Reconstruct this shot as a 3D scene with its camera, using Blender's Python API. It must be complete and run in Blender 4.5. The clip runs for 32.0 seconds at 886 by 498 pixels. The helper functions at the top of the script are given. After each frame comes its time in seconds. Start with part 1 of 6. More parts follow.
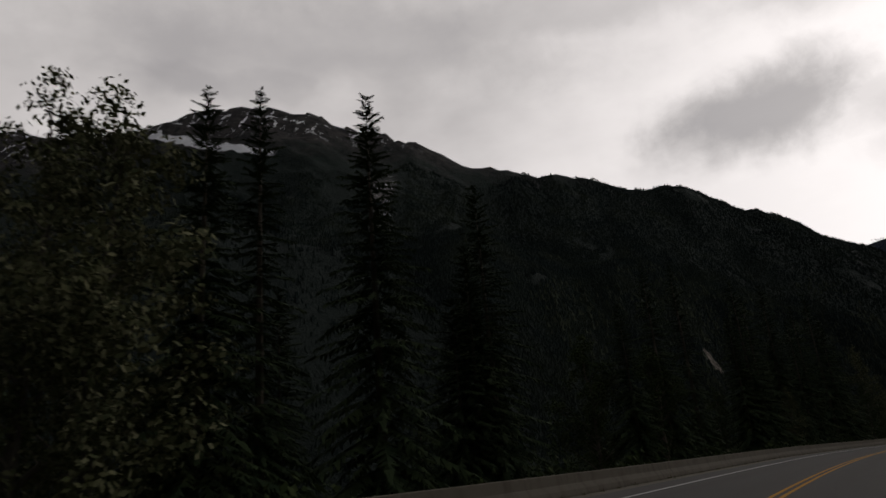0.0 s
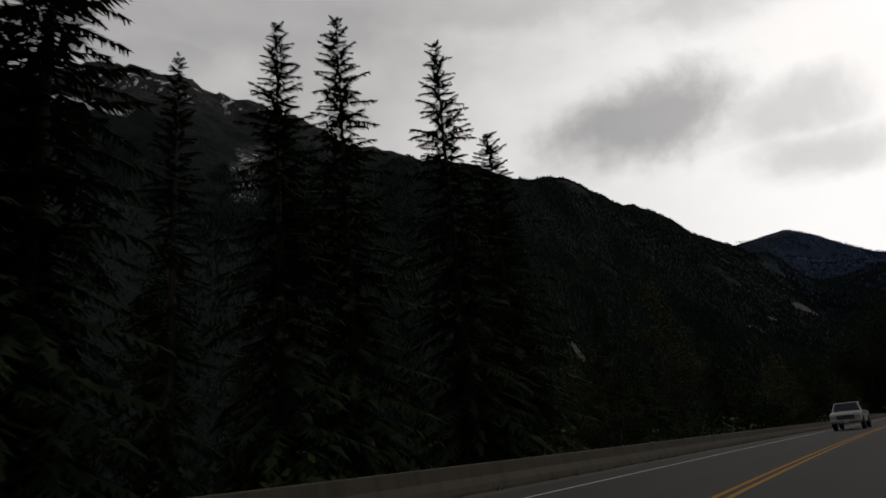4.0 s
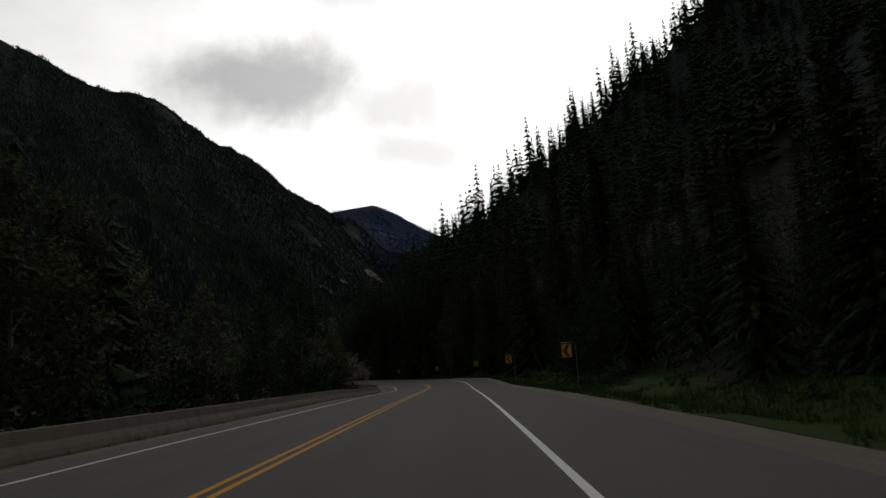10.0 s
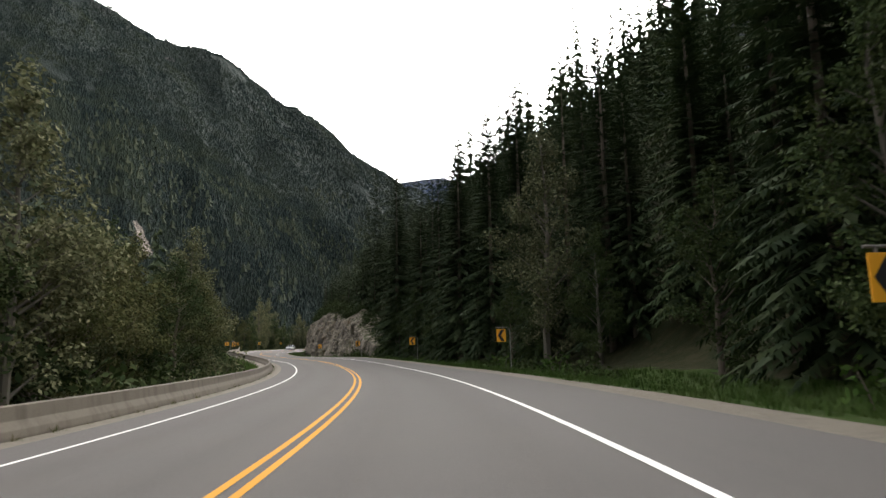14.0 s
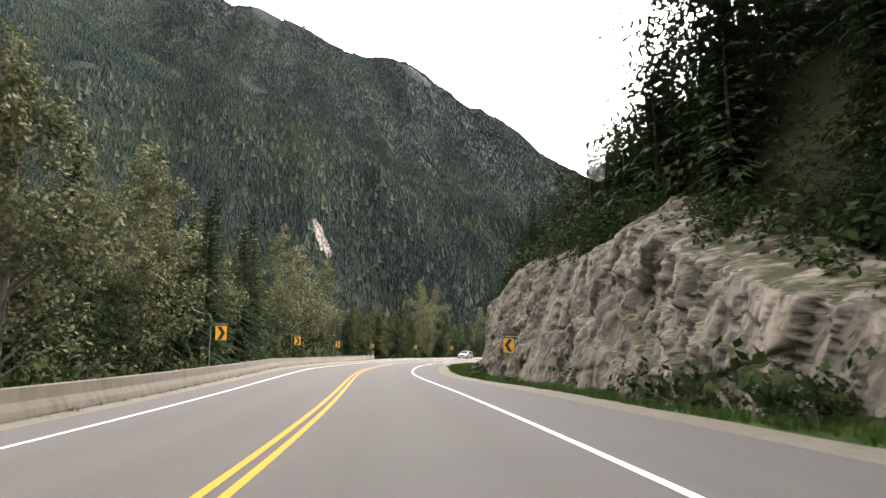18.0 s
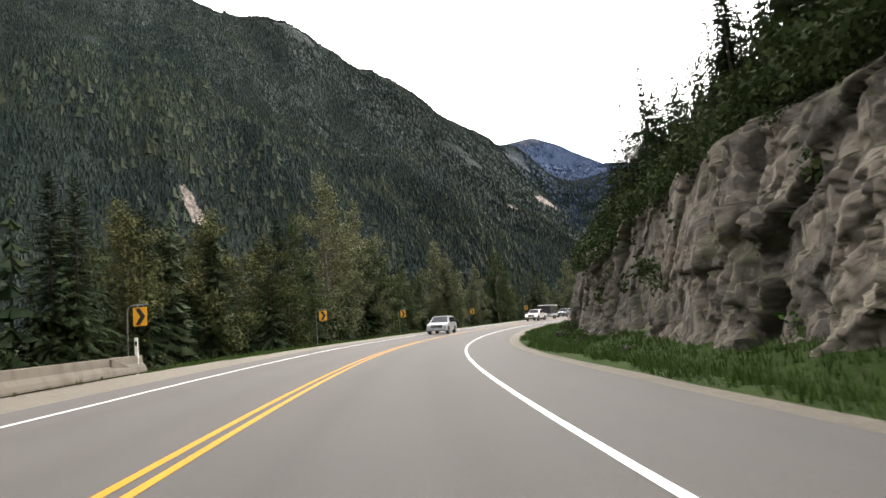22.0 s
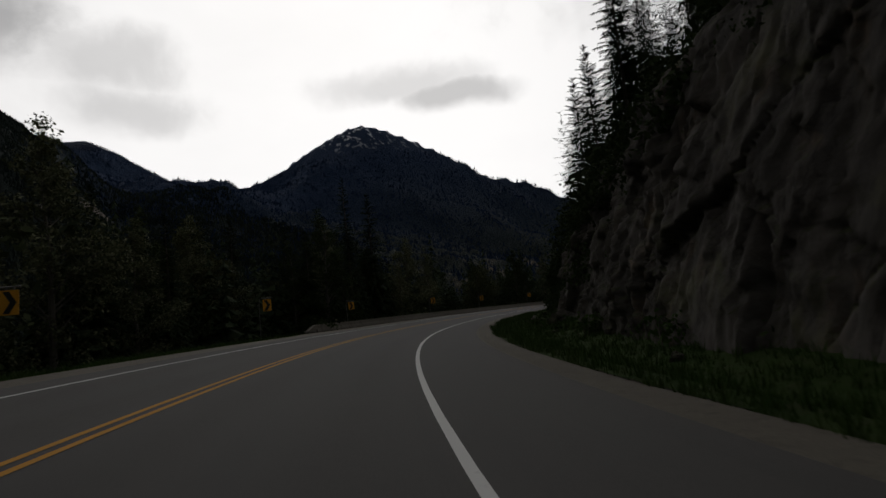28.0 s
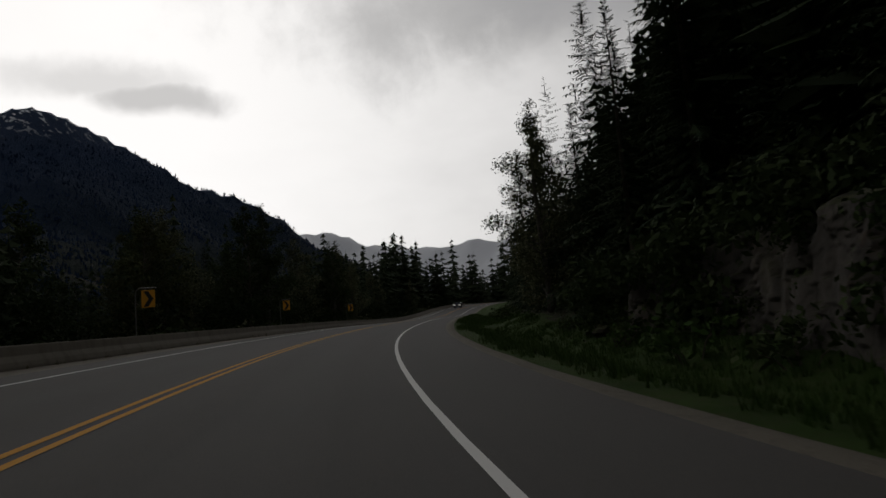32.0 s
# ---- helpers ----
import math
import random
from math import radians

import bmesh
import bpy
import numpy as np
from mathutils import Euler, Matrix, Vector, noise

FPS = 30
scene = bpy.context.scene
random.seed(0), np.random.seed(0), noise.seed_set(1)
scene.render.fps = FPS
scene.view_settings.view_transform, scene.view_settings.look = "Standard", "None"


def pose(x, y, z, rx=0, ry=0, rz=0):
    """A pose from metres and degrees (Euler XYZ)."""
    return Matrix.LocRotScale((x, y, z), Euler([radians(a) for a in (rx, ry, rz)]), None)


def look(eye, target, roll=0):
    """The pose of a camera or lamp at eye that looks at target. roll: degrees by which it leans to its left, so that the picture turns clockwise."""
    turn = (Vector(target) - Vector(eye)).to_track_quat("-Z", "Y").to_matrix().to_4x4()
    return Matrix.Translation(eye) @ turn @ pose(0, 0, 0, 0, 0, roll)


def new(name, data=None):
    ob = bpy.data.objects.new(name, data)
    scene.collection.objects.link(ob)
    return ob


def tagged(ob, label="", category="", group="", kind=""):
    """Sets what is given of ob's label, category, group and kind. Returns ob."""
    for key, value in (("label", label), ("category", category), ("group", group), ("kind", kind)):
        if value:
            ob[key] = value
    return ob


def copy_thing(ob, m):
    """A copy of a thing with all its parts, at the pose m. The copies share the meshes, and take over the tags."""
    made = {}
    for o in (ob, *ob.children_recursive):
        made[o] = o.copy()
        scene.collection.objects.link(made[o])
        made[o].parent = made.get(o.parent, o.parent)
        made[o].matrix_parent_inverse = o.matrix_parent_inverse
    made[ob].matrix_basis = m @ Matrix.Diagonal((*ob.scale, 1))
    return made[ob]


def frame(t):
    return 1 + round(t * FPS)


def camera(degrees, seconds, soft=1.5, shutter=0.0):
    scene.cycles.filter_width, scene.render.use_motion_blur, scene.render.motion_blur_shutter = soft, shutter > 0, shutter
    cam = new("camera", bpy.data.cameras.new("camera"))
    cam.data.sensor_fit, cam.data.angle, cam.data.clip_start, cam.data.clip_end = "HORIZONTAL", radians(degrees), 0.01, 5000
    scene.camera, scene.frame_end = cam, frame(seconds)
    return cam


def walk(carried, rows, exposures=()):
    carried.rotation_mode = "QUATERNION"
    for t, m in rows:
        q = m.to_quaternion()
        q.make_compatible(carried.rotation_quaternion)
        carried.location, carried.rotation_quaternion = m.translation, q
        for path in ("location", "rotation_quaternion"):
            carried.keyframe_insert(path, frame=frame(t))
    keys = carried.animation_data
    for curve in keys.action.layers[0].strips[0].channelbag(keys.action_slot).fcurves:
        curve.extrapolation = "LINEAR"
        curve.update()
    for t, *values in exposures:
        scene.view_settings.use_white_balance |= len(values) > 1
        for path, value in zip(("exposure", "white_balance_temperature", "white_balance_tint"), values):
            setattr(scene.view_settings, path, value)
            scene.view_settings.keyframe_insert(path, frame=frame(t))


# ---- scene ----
cam = camera(67.39, 32.0, soft=1.5, shutter=0.09)
PATH = [
    (0.0, pose(1.91, 0.00, 1.01, 108.72, 4.73, 30.69)),
    (0.5, pose(2.17, 9.76, 0.99, 109.13, 4.93, 28.37)),
    (1.0, pose(2.65, 19.53, 0.97, 108.10, 4.89, 27.15)),
    (1.5, pose(3.34, 29.30, 0.95, 108.27, 5.48, 27.21)),
    (2.0, pose(4.28, 39.06, 0.94, 109.04, 5.55, 26.03)),
    (2.5, pose(5.30, 48.83, 0.95, 108.63, 5.10, 25.52)),
    (3.0, pose(6.61, 58.58, 0.97, 108.07, 4.98, 24.23)),
    (3.5, pose(8.21, 68.32, 0.98, 107.46, 4.67, 22.97)),
    (4.0, pose(10.06, 78.04, 0.98, 107.09, 5.11, 21.39)),
    (4.5, pose(12.20, 87.75, 0.98, 107.45, 2.64, 19.75)),
    (5.0, pose(14.52, 97.47, 1.00, 108.13, 1.28, 18.52)),
    (5.5, pose(16.99, 107.19, 1.02, 109.05, 0.96, 17.74)),
    (6.0, pose(19.57, 116.94, 1.04, 109.89, 1.28, 17.74)),
    (6.5, pose(22.27, 126.70, 1.06, 110.29, 1.86, 18.90)),
    (7.0, pose(25.04, 136.50, 1.08, 110.20, 2.63, 21.33)),
    (7.5, pose(27.82, 146.33, 1.09, 108.96, 3.68, 20.43)),
    (8.0, pose(30.59, 156.22, 1.10, 104.64, 4.57, 20.98)),
    (8.5, pose(33.19, 166.23, 1.12, 105.09, 1.48, 16.19)),
    (9.0, pose(35.77, 176.32, 1.14, 104.94, -1.30, 8.83)),
    (9.5, pose(38.34, 186.49, 1.17, 103.79, 2.63, -6.42)),
    (10.0, pose(40.93, 196.74, 1.21, 100.61, 4.46, -13.08)),
    (10.5, pose(43.44, 207.10, 1.25, 98.91, 2.75, -9.54)),
    (11.0, pose(45.95, 217.55, 1.24, 100.65, 2.01, -12.59)),
    (11.5, pose(48.45, 228.09, 1.19, 100.20, 0.91, -14.68)),
    (12.0, pose(50.94, 238.71, 1.13, 100.14, 0.80, -15.76)),
    (12.5, pose(53.55, 249.35, 1.09, 99.55, 2.90, -12.10)),
    (13.0, pose(56.07, 260.08, 1.10, 98.12, 1.96, -11.24)),
    (13.5, pose(58.24, 270.94, 1.13, 98.07, 2.31, -9.17)),
    (14.0, pose(59.88, 281.93, 1.14, 99.02, 0.90, -7.78)),
    (14.5, pose(60.97, 292.99, 1.14, 99.16, -0.32, -4.41)),
    (15.0, pose(61.54, 304.11, 1.15, 100.05, -0.32, -1.12)),
    (15.5, pose(61.62, 315.26, 1.17, 98.75, -0.77, 0.93)),
    (16.0, pose(61.25, 326.41, 1.22, 98.28, -0.83, 2.49)),
    (16.5, pose(60.58, 337.53, 1.34, 98.57, -0.56, 3.65)),
    (17.0, pose(59.49, 348.56, 1.52, 99.18, -0.24, 4.77)),
    (17.5, pose(57.98, 359.48, 1.69, 99.68, -0.13, 6.34)),
    (18.0, pose(56.05, 370.28, 1.83, 100.00, -0.27, 8.41)),
    (18.5, pose(53.74, 380.93, 1.95, 100.41, 1.57, 9.63)),
    (19.0, pose(51.19, 391.44, 2.09, 100.70, 0.03, 8.69)),
    (19.5, pose(48.57, 401.86, 2.22, 99.01, 0.15, 9.54)),
    (20.0, pose(46.08, 412.20, 2.35, 99.89, 1.25, 10.23)),
    (20.5, pose(43.98, 422.57, 2.52, 98.96, 2.32, 10.27)),
    (21.0, pose(42.28, 432.98, 2.71, 98.08, 4.87, 7.11)),
    (21.5, pose(40.94, 443.43, 2.91, 97.97, 4.90, 3.76)),
    (22.0, pose(39.96, 453.89, 3.10, 97.57, 5.69, 0.61)),
    (22.5, pose(39.44, 464.37, 3.29, 96.61, 5.75, -3.25)),
    (23.0, pose(39.32, 474.81, 3.46, 97.12, 6.34, -5.78)),
    (23.5, pose(39.67, 485.20, 3.62, 96.10, 6.66, -8.62)),
    (24.0, pose(40.57, 495.51, 3.80, 96.30, 6.58, -11.03)),
    (24.5, pose(41.88, 505.75, 4.01, 97.49, 5.83, -13.94)),
    (25.0, pose(43.74, 515.87, 4.24, 97.88, 5.15, -15.33)),
    (25.5, pose(46.14, 525.84, 4.45, 96.82, 5.90, -21.06)),
    (26.0, pose(49.02, 535.66, 4.64, 95.99, 5.95, -25.09)),
    (26.5, pose(52.41, 545.29, 4.80, 95.43, 5.41, -27.65)),
    (27.0, pose(56.23, 554.70, 4.96, 95.26, 4.93, -29.90)),
    (27.5, pose(60.51, 563.87, 5.14, 95.62, 5.15, -32.74)),
    (28.0, pose(65.24, 572.76, 5.34, 96.52, 6.19, -36.15)),
    (28.5, pose(70.27, 581.42, 5.55, 98.40, 5.21, -39.13)),
    (29.0, pose(75.69, 589.74, 5.75, 97.81, 4.63, -42.70)),
    (29.5, pose(81.49, 597.72, 5.94, 96.09, 4.93, -48.78)),
    (30.0, pose(87.65, 605.32, 6.13, 95.93, 4.40, -51.75)),
    (30.5, pose(94.19, 612.48, 6.32, 97.83, 4.83, -53.97)),
    (31.0, pose(101.02, 619.27, 6.52, 96.04, 6.36, -57.07)),
    (31.5, pose(108.10, 625.68, 6.71, 96.36, 5.67, -58.81)),
    (32.0, pose(115.40, 631.71, 6.90, 96.28, 5.13, -61.60)),
]
EXPOSURES = [(0, -4.1, 6700, 15), (4.5, -4.2, 6550, 11), (8, -4.2, 6500, 10), (9.2, -4.3, 6500, 10), (10, -3.8, 6500, 10), (12, -3.55, 6500, 10), (13, -2.5, 6600, 11),
             (14, -0.65, 6700, 12), (15, -0.4, 6700, 13), (17.5, 0.4, 6850, 15), (19, 0.32, 6850, 15), (20, 0.2, 6850, 15), (21, 0.0, 6830, 14), (22, -0.15, 6800, 13), (23, -0.58, 6700, 12), (24, -1.15, 6650, 11),
             (25, -2.55, 6550, 11), (26.5, -3.5, 6500, 11), (28, -4.25, 6500, 11), (30, -4.1, 6500, 11), (32, -4.25, 6550, 11)]
walk(cam, PATH, EXPOSURES)

# ---- sky and sun ----
SUN_AZ, SUN_EL = -30.0, 38.0          # degrees right of +y is negative


def toward(az, el):
    a, e = radians(az), radians(el)
    return Vector((-math.sin(a) * math.cos(e), math.cos(a) * math.cos(e), math.sin(e)))


class Nodes:
    """Short hand for a node tree."""

    def __init__(self, tree):
        self.tree = tree
        tree.nodes.clear()

    def add(self, kind, **values):
        node = self.tree.nodes.new(kind)
        for key, value in values.items():
            if key.startswith("in_"):
                key = key[3:].replace("_", " ")
                if key.isdigit():
                    key = int(key)
                sock = node.inputs[key]
                if hasattr(value, "is_linked"):
                    self.tree.links.new(value, sock)
                else:
                    sock.default_value = value
            else:
                setattr(node, key, value)
        return node

    def math(self, op, a, b=0.0, c=0.0, clamp=False):
        return self.add("ShaderNodeMath", operation=op, use_clamp=clamp, in_0=a, in_1=b, in_2=c).outputs[0]

    def mix(self, fac, a, b, blend="MIX"):
        node = self.add("ShaderNodeMix", data_type="RGBA", blend_type=blend)
        for i, v in ((0, fac), (6, a), (7, b)):
            if hasattr(v, "is_linked"):
                self.tree.links.new(v, node.inputs[i])
            elif i == 0:
                node.inputs[i].default_value = v
            else:
                node.inputs[i].default_value = (*v, 1) if len(v) == 3 else v
        return node.outputs[2]

    def noise(self, vector, scale, detail=4.0, rough=0.55, out=0):
        return self.add("ShaderNodeTexNoise", in_Vector=vector, in_Scale=scale, in_Detail=detail, in_Roughness=rough).outputs[out]

    def span(self, value, a, b, c=0.0, d=1.0):
        return self.add("ShaderNodeMapRange", in_0=value, in_1=a, in_2=b, in_3=c, in_4=d).outputs[0]


def build_sky():
    world = bpy.data.worlds.new("sky")
    scene.world = world
    world.use_nodes = True
    n = Nodes(world.node_tree)
    way = n.add("ShaderNodeTexCoord").outputs["Generated"]
    nishita = n.add("ShaderNodeTexSky", sky_type="NISHITA", sun_disc=False, sun_elevation=radians(SUN_EL), sun_rotation=radians(-SUN_AZ))
    # cloud deck: broad soft cells stretched along the horizon
    flat = n.add("ShaderNodeVectorMath", operation="MULTIPLY", in_0=way, in_1=(1, 1, 2.2)).outputs[0]
    big = n.noise(flat, 2.3, 5, 0.5)
    fine = n.noise(flat, 7.0, 6, 0.6)
    wob = n.add("ShaderNodeTexNoise", in_Vector=way, in_Scale=6.0, in_Detail=4.0).outputs["Color"]
    wob = n.add("ShaderNodeVectorMath", operation="SUBTRACT", in_0=wob, in_1=(0.5, 0.5, 0.5)).outputs[0]
    wob = n.add("ShaderNodeVectorMath", operation="SCALE", in_0=wob, in_Scale=0.07).outputs[0]
    bent = n.add("ShaderNodeVectorMath", operation="ADD", in_0=way, in_1=wob).outputs[0]
    # brightness of the deck where the hidden sun stands behind it
    dot = n.add("ShaderNodeVectorMath", operation="DOT_PRODUCT", in_0=way, in_1=toward(SUN_AZ + 2, 16)).outputs["Value"]
    glow = n.span(dot, 0.62, 0.97, 0.0, 1.0)
    dens = n.math("ADD", n.math("MULTIPLY", big, 0.75), n.math("MULTIPLY", fine, 0.25))
    grey = n.span(dens, 0.40, 0.60, 0.0, 1.0)
    # separate dark clouds: direction, half width, half height in degrees, strength
    dark = None
    ragged = n.noise(bent, 9.0, 7, 0.6)
    for az, el, w, h, k in CLOUDS:
        mid = toward(az, el)
        side = Vector((-math.cos(radians(az)), -math.sin(radians(az)), 0))
        up = mid.cross(side)
        u = n.math("DIVIDE", n.add("ShaderNodeVectorMath", operation="DOT_PRODUCT", in_0=bent, in_1=side).outputs["Value"], math.sin(radians(w)))
        v = n.math("DIVIDE", n.add("ShaderNodeVectorMath", operation="DOT_PRODUCT", in_0=bent, in_1=up).outputs["Value"], math.sin(radians(h)))
        f = n.add("ShaderNodeVectorMath", operation="DOT_PRODUCT", in_0=bent, in_1=mid).outputs["Value"]
        r = n.math("SQRT", n.math("ADD", n.math("MULTIPLY", u, u), n.math("MULTIPLY", v, v)))
        r = n.math("ADD", r, n.math("MULTIPLY", n.math("SUBTRACT", ragged, 0.5), 1.5))
        body = n.math("MULTIPLY", n.add("ShaderNodeMapRange", interpolation_type="SMOOTHSTEP", in_0=r, in_1=0.25, in_2=1.25, in_3=k, in_4=0.0).outputs[0], n.span(f, 0.0, 0.2))
        dark = body if dark is None else n.math("MAXIMUM", dark, body)
    white = n.math("ADD", n.math("MULTIPLY", glow, SKY_GLOW), SKY_BASE)
    shade = n.math("MULTIPLY", grey, n.span(glow, 0.0, 1.0, 0.24, 0.05))
    level = n.math("MULTIPLY", white, n.math("SUBTRACT", 1.0, shade))
    level = n.math("MULTIPLY", level, n.math("SUBTRACT", 1.0, dark))
    # unseen sky overhead and away from the sun is dimmed to darken the land
    z = n.add("ShaderNodeSeparateXYZ", in_0=way).outputs[2]
    level = n.math("MULTIPLY", level, n.span(z, 0.66, 0.90, 1.0, 0.16))
    level = n.math("MULTIPLY", level, n.span(dot, -0.50, 0.12, 0.12, 1.0))
    col = n.mix(n.span(level, 2.0, 8.0), (0.97, 0.965, 1.0), (1.0, 0.99, 0.97))
    deck = n.add("ShaderNodeBackground", in_Color=col, in_Strength=level)
    blue = n.add("ShaderNodeBackground", in_Color=nishita.outputs[0], in_Strength=0.06)
    both = n.add("ShaderNodeAddShader", in_0=deck.outputs[0], in_1=blue.outputs[0])
    n.add("ShaderNodeOutputWorld", in_Surface=both.outputs[0])
    lamp = bpy.data.lights.new("sun", "SUN")
    lamp.energy, lamp.angle, lamp.color = 0.5, radians(25), (1.0, 0.95, 0.88)
    sun = new("sun", lamp)
    sun.matrix_world = look((0, 0, 400), Vector((0, 0, 400)) - toward(SUN_AZ, SUN_EL))


SKY_BASE, SKY_GLOW = 10.5, 8.0
CLOUDS = [(0.6, 25.0, 9.5, 4.2, 0.54), (-11.7, 19.4, 6.5, 2.3, 0.30), (-7.0, 23.5, 4.5, 1.5, 0.25), (-10.4, 22.8, 6.5, 2.6, 0.30), (-39.5, 19.6, 6.0, 1.3, 0.42),
          (-34.5, 20.8, 8.0, 1.7, 0.28), (40.0, 36.0, 26.0, 5.0, 0.20), (50.0, 33.0, 12.0, 2.6, 0.26), (15.0, 37.0, 14.0, 3.0, 0.24), (-70.0, 27.0, 22.0, 7.0, 0.40), (-16.0, 34.0, 16.0, 3.5, 0.30)]
build_sky()

# ---- materials ----
def surface(name, rough=0.8, metal=0.0, spec=0.5):
    mat = bpy.data.materials.new(name)
    mat.use_nodes = True
    n = Nodes(mat.node_tree)
    n.bsdf = n.add("ShaderNodeBsdfPrincipled", in_Roughness=rough, in_Metallic=metal, in_Specular_IOR_Level=spec)
    n.add("ShaderNodeOutputMaterial", in_Surface=n.bsdf.outputs[0])
    n.place = n.add("ShaderNodeNewGeometry").outputs["Position"]
    n.mat = mat
    return n


def paint_on(n, colour, bump=None, strength=0.3, distance=0.02, rough=None):
    link = n.tree.links.new
    if hasattr(colour, "is_linked"):
        link(colour, n.bsdf.inputs["Base Color"])
    else:
        n.bsdf.inputs["Base Color"].default_value = (*colour, 1)
    if rough is not None:
        link(rough, n.bsdf.inputs["Roughness"])
    if bump is not None:
        b = n.add("ShaderNodeBump", in_Height=bump, in_Strength=strength, in_Distance=distance)
        link(b.outputs[0], n.bsdf.inputs["Normal"])
    return n.mat


def plain(name, colour, rough=0.6, metal=0.0, vary=0.12, scale=3.0, bump=0.15):
    n = surface(name, rough, metal)
    f = n.noise(n.place, scale, 6, 0.6)
    a = tuple(c * (1 - vary) for c in colour)
    b = tuple(min(1, c * (1 + vary)) for c in colour)
    return paint_on(n, n.mix(f, a, b), n.noise(n.place, scale * 14, 3), bump, 0.004)


def asphalt():
    n = surface("asphalt", 0.88, 0, 0.3)
    uv = n.add("ShaderNodeUVMap", uv_map="along").outputs[0]
    fine = n.noise(n.place, 60, 3, 0.7)
    patch = n.noise(n.place, 0.35, 5, 0.6)
    # long worn wheel tracks follow the road: u is metres across
    x = n.add("ShaderNodeSeparateXYZ", in_0=uv).outputs[0]
    wave = n.math("ABSOLUTE", n.math("SUBTRACT", n.math("ABSOLUTE", x), 1.85))
    track = n.span(n.math("ABSOLUTE", n.math("SUBTRACT", wave, 0.85)), 0.0, 0.6, 0.0, 1.0)
    long = n.noise(n.add("ShaderNodeVectorMath", operation="MULTIPLY", in_0=uv, in_1=(2.2, 0.03, 1)).outputs[0], 1.0, 4)
    base = n.mix(n.span(fine, 0.3, 0.7), (0.048, 0.044, 0.039), (0.085, 0.078, 0.070))
    base = n.mix(n.math("MULTIPLY", n.span(patch, 0.35, 0.7), 0.35), base, (0.05, 0.048, 0.046))
    base = n.mix(n.math("MULTIPLY", track, 0.16), base, (0.10, 0.097, 0.093))
    base = n.mix(n.math("MULTIPLY", n.span(long, 0.5, 0.8), 0.3), base, (0.045, 0.044, 0.042))
    return paint_on(n, base, fine, 0.5, 0.008)


def road_paint(name, colour):
    n = surface(name, 0.75, 0, 0.15)
    f = n.noise(n.place, 9, 6, 0.7)
    g = n.noise(n.place, 0.8, 4, 0.6)
    col = n.mix(n.span(f, 0.62, 0.74), colour, tuple(c * 0.45 + 0.015 for c in colour))
    col = n.mix(n.math("MULTIPLY", g, 0.3), col, tuple(c * 0.7 for c in colour))
    return paint_on(n, col, f, 0.2, 0.004)


def gravel():
    n = surface("gravel", 0.95, 0, 0.2)
    v = n.noise(n.place, 45, 4, 0.75)
    d = n.noise(n.place, 0.6, 5, 0.6)
    e = n.noise(n.place, 4.0, 5, 0.65)
    col = n.mix(n.span(v, 0.3, 0.7), (0.100, 0.090, 0.072), (0.215, 0.190, 0.150))
    col = n.mix(n.math("MULTIPLY", n.span(d, 0.4, 0.7), 0.5), col, (0.12, 0.11, 0.09))
    col = n.mix(n.math("MULTIPLY", n.span(e, 0.52, 0.68), 0.45), col, (0.075, 0.068, 0.052))
    return paint_on(n, col, v, 0.7, 0.03)


def concrete():
    n = surface("barrier_concrete", 0.9, 0, 0.25)
    f = n.noise(n.place, 18, 5, 0.65)
    g = n.noise(n.add("ShaderNodeVectorMath", operation="MULTIPLY", in_0=n.place, in_1=(1.3, 1.3, 0.35)).outputs[0], 1.6, 5, 0.6)
    col = n.mix(f, (0.098, 0.086, 0.067), (0.150, 0.132, 0.104))
    col = n.mix(n.math("MULTIPLY", n.span(g, 0.48, 0.72), 0.7), col, (0.065, 0.057, 0.044))
    return paint_on(n, col, f, 0.4, 0.01)


def soil(name, a, b, c, scale=0.5, detail=30):
    n = surface(name, 1.0, 0, 0.1)
    f = n.noise(n.place, scale, 6, 0.6)
    g = n.noise(n.place, detail, 4, 0.7)
    h = n.noise(n.place, scale * 6, 5, 0.6)
    col = n.mix(n.span(f, 0.35, 0.65), a, b)
    col = n.mix(n.math("MULTIPLY", n.span(h, 0.45, 0.7), 0.8), col, c)
    return paint_on(n, col, g, 0.8, 0.12)


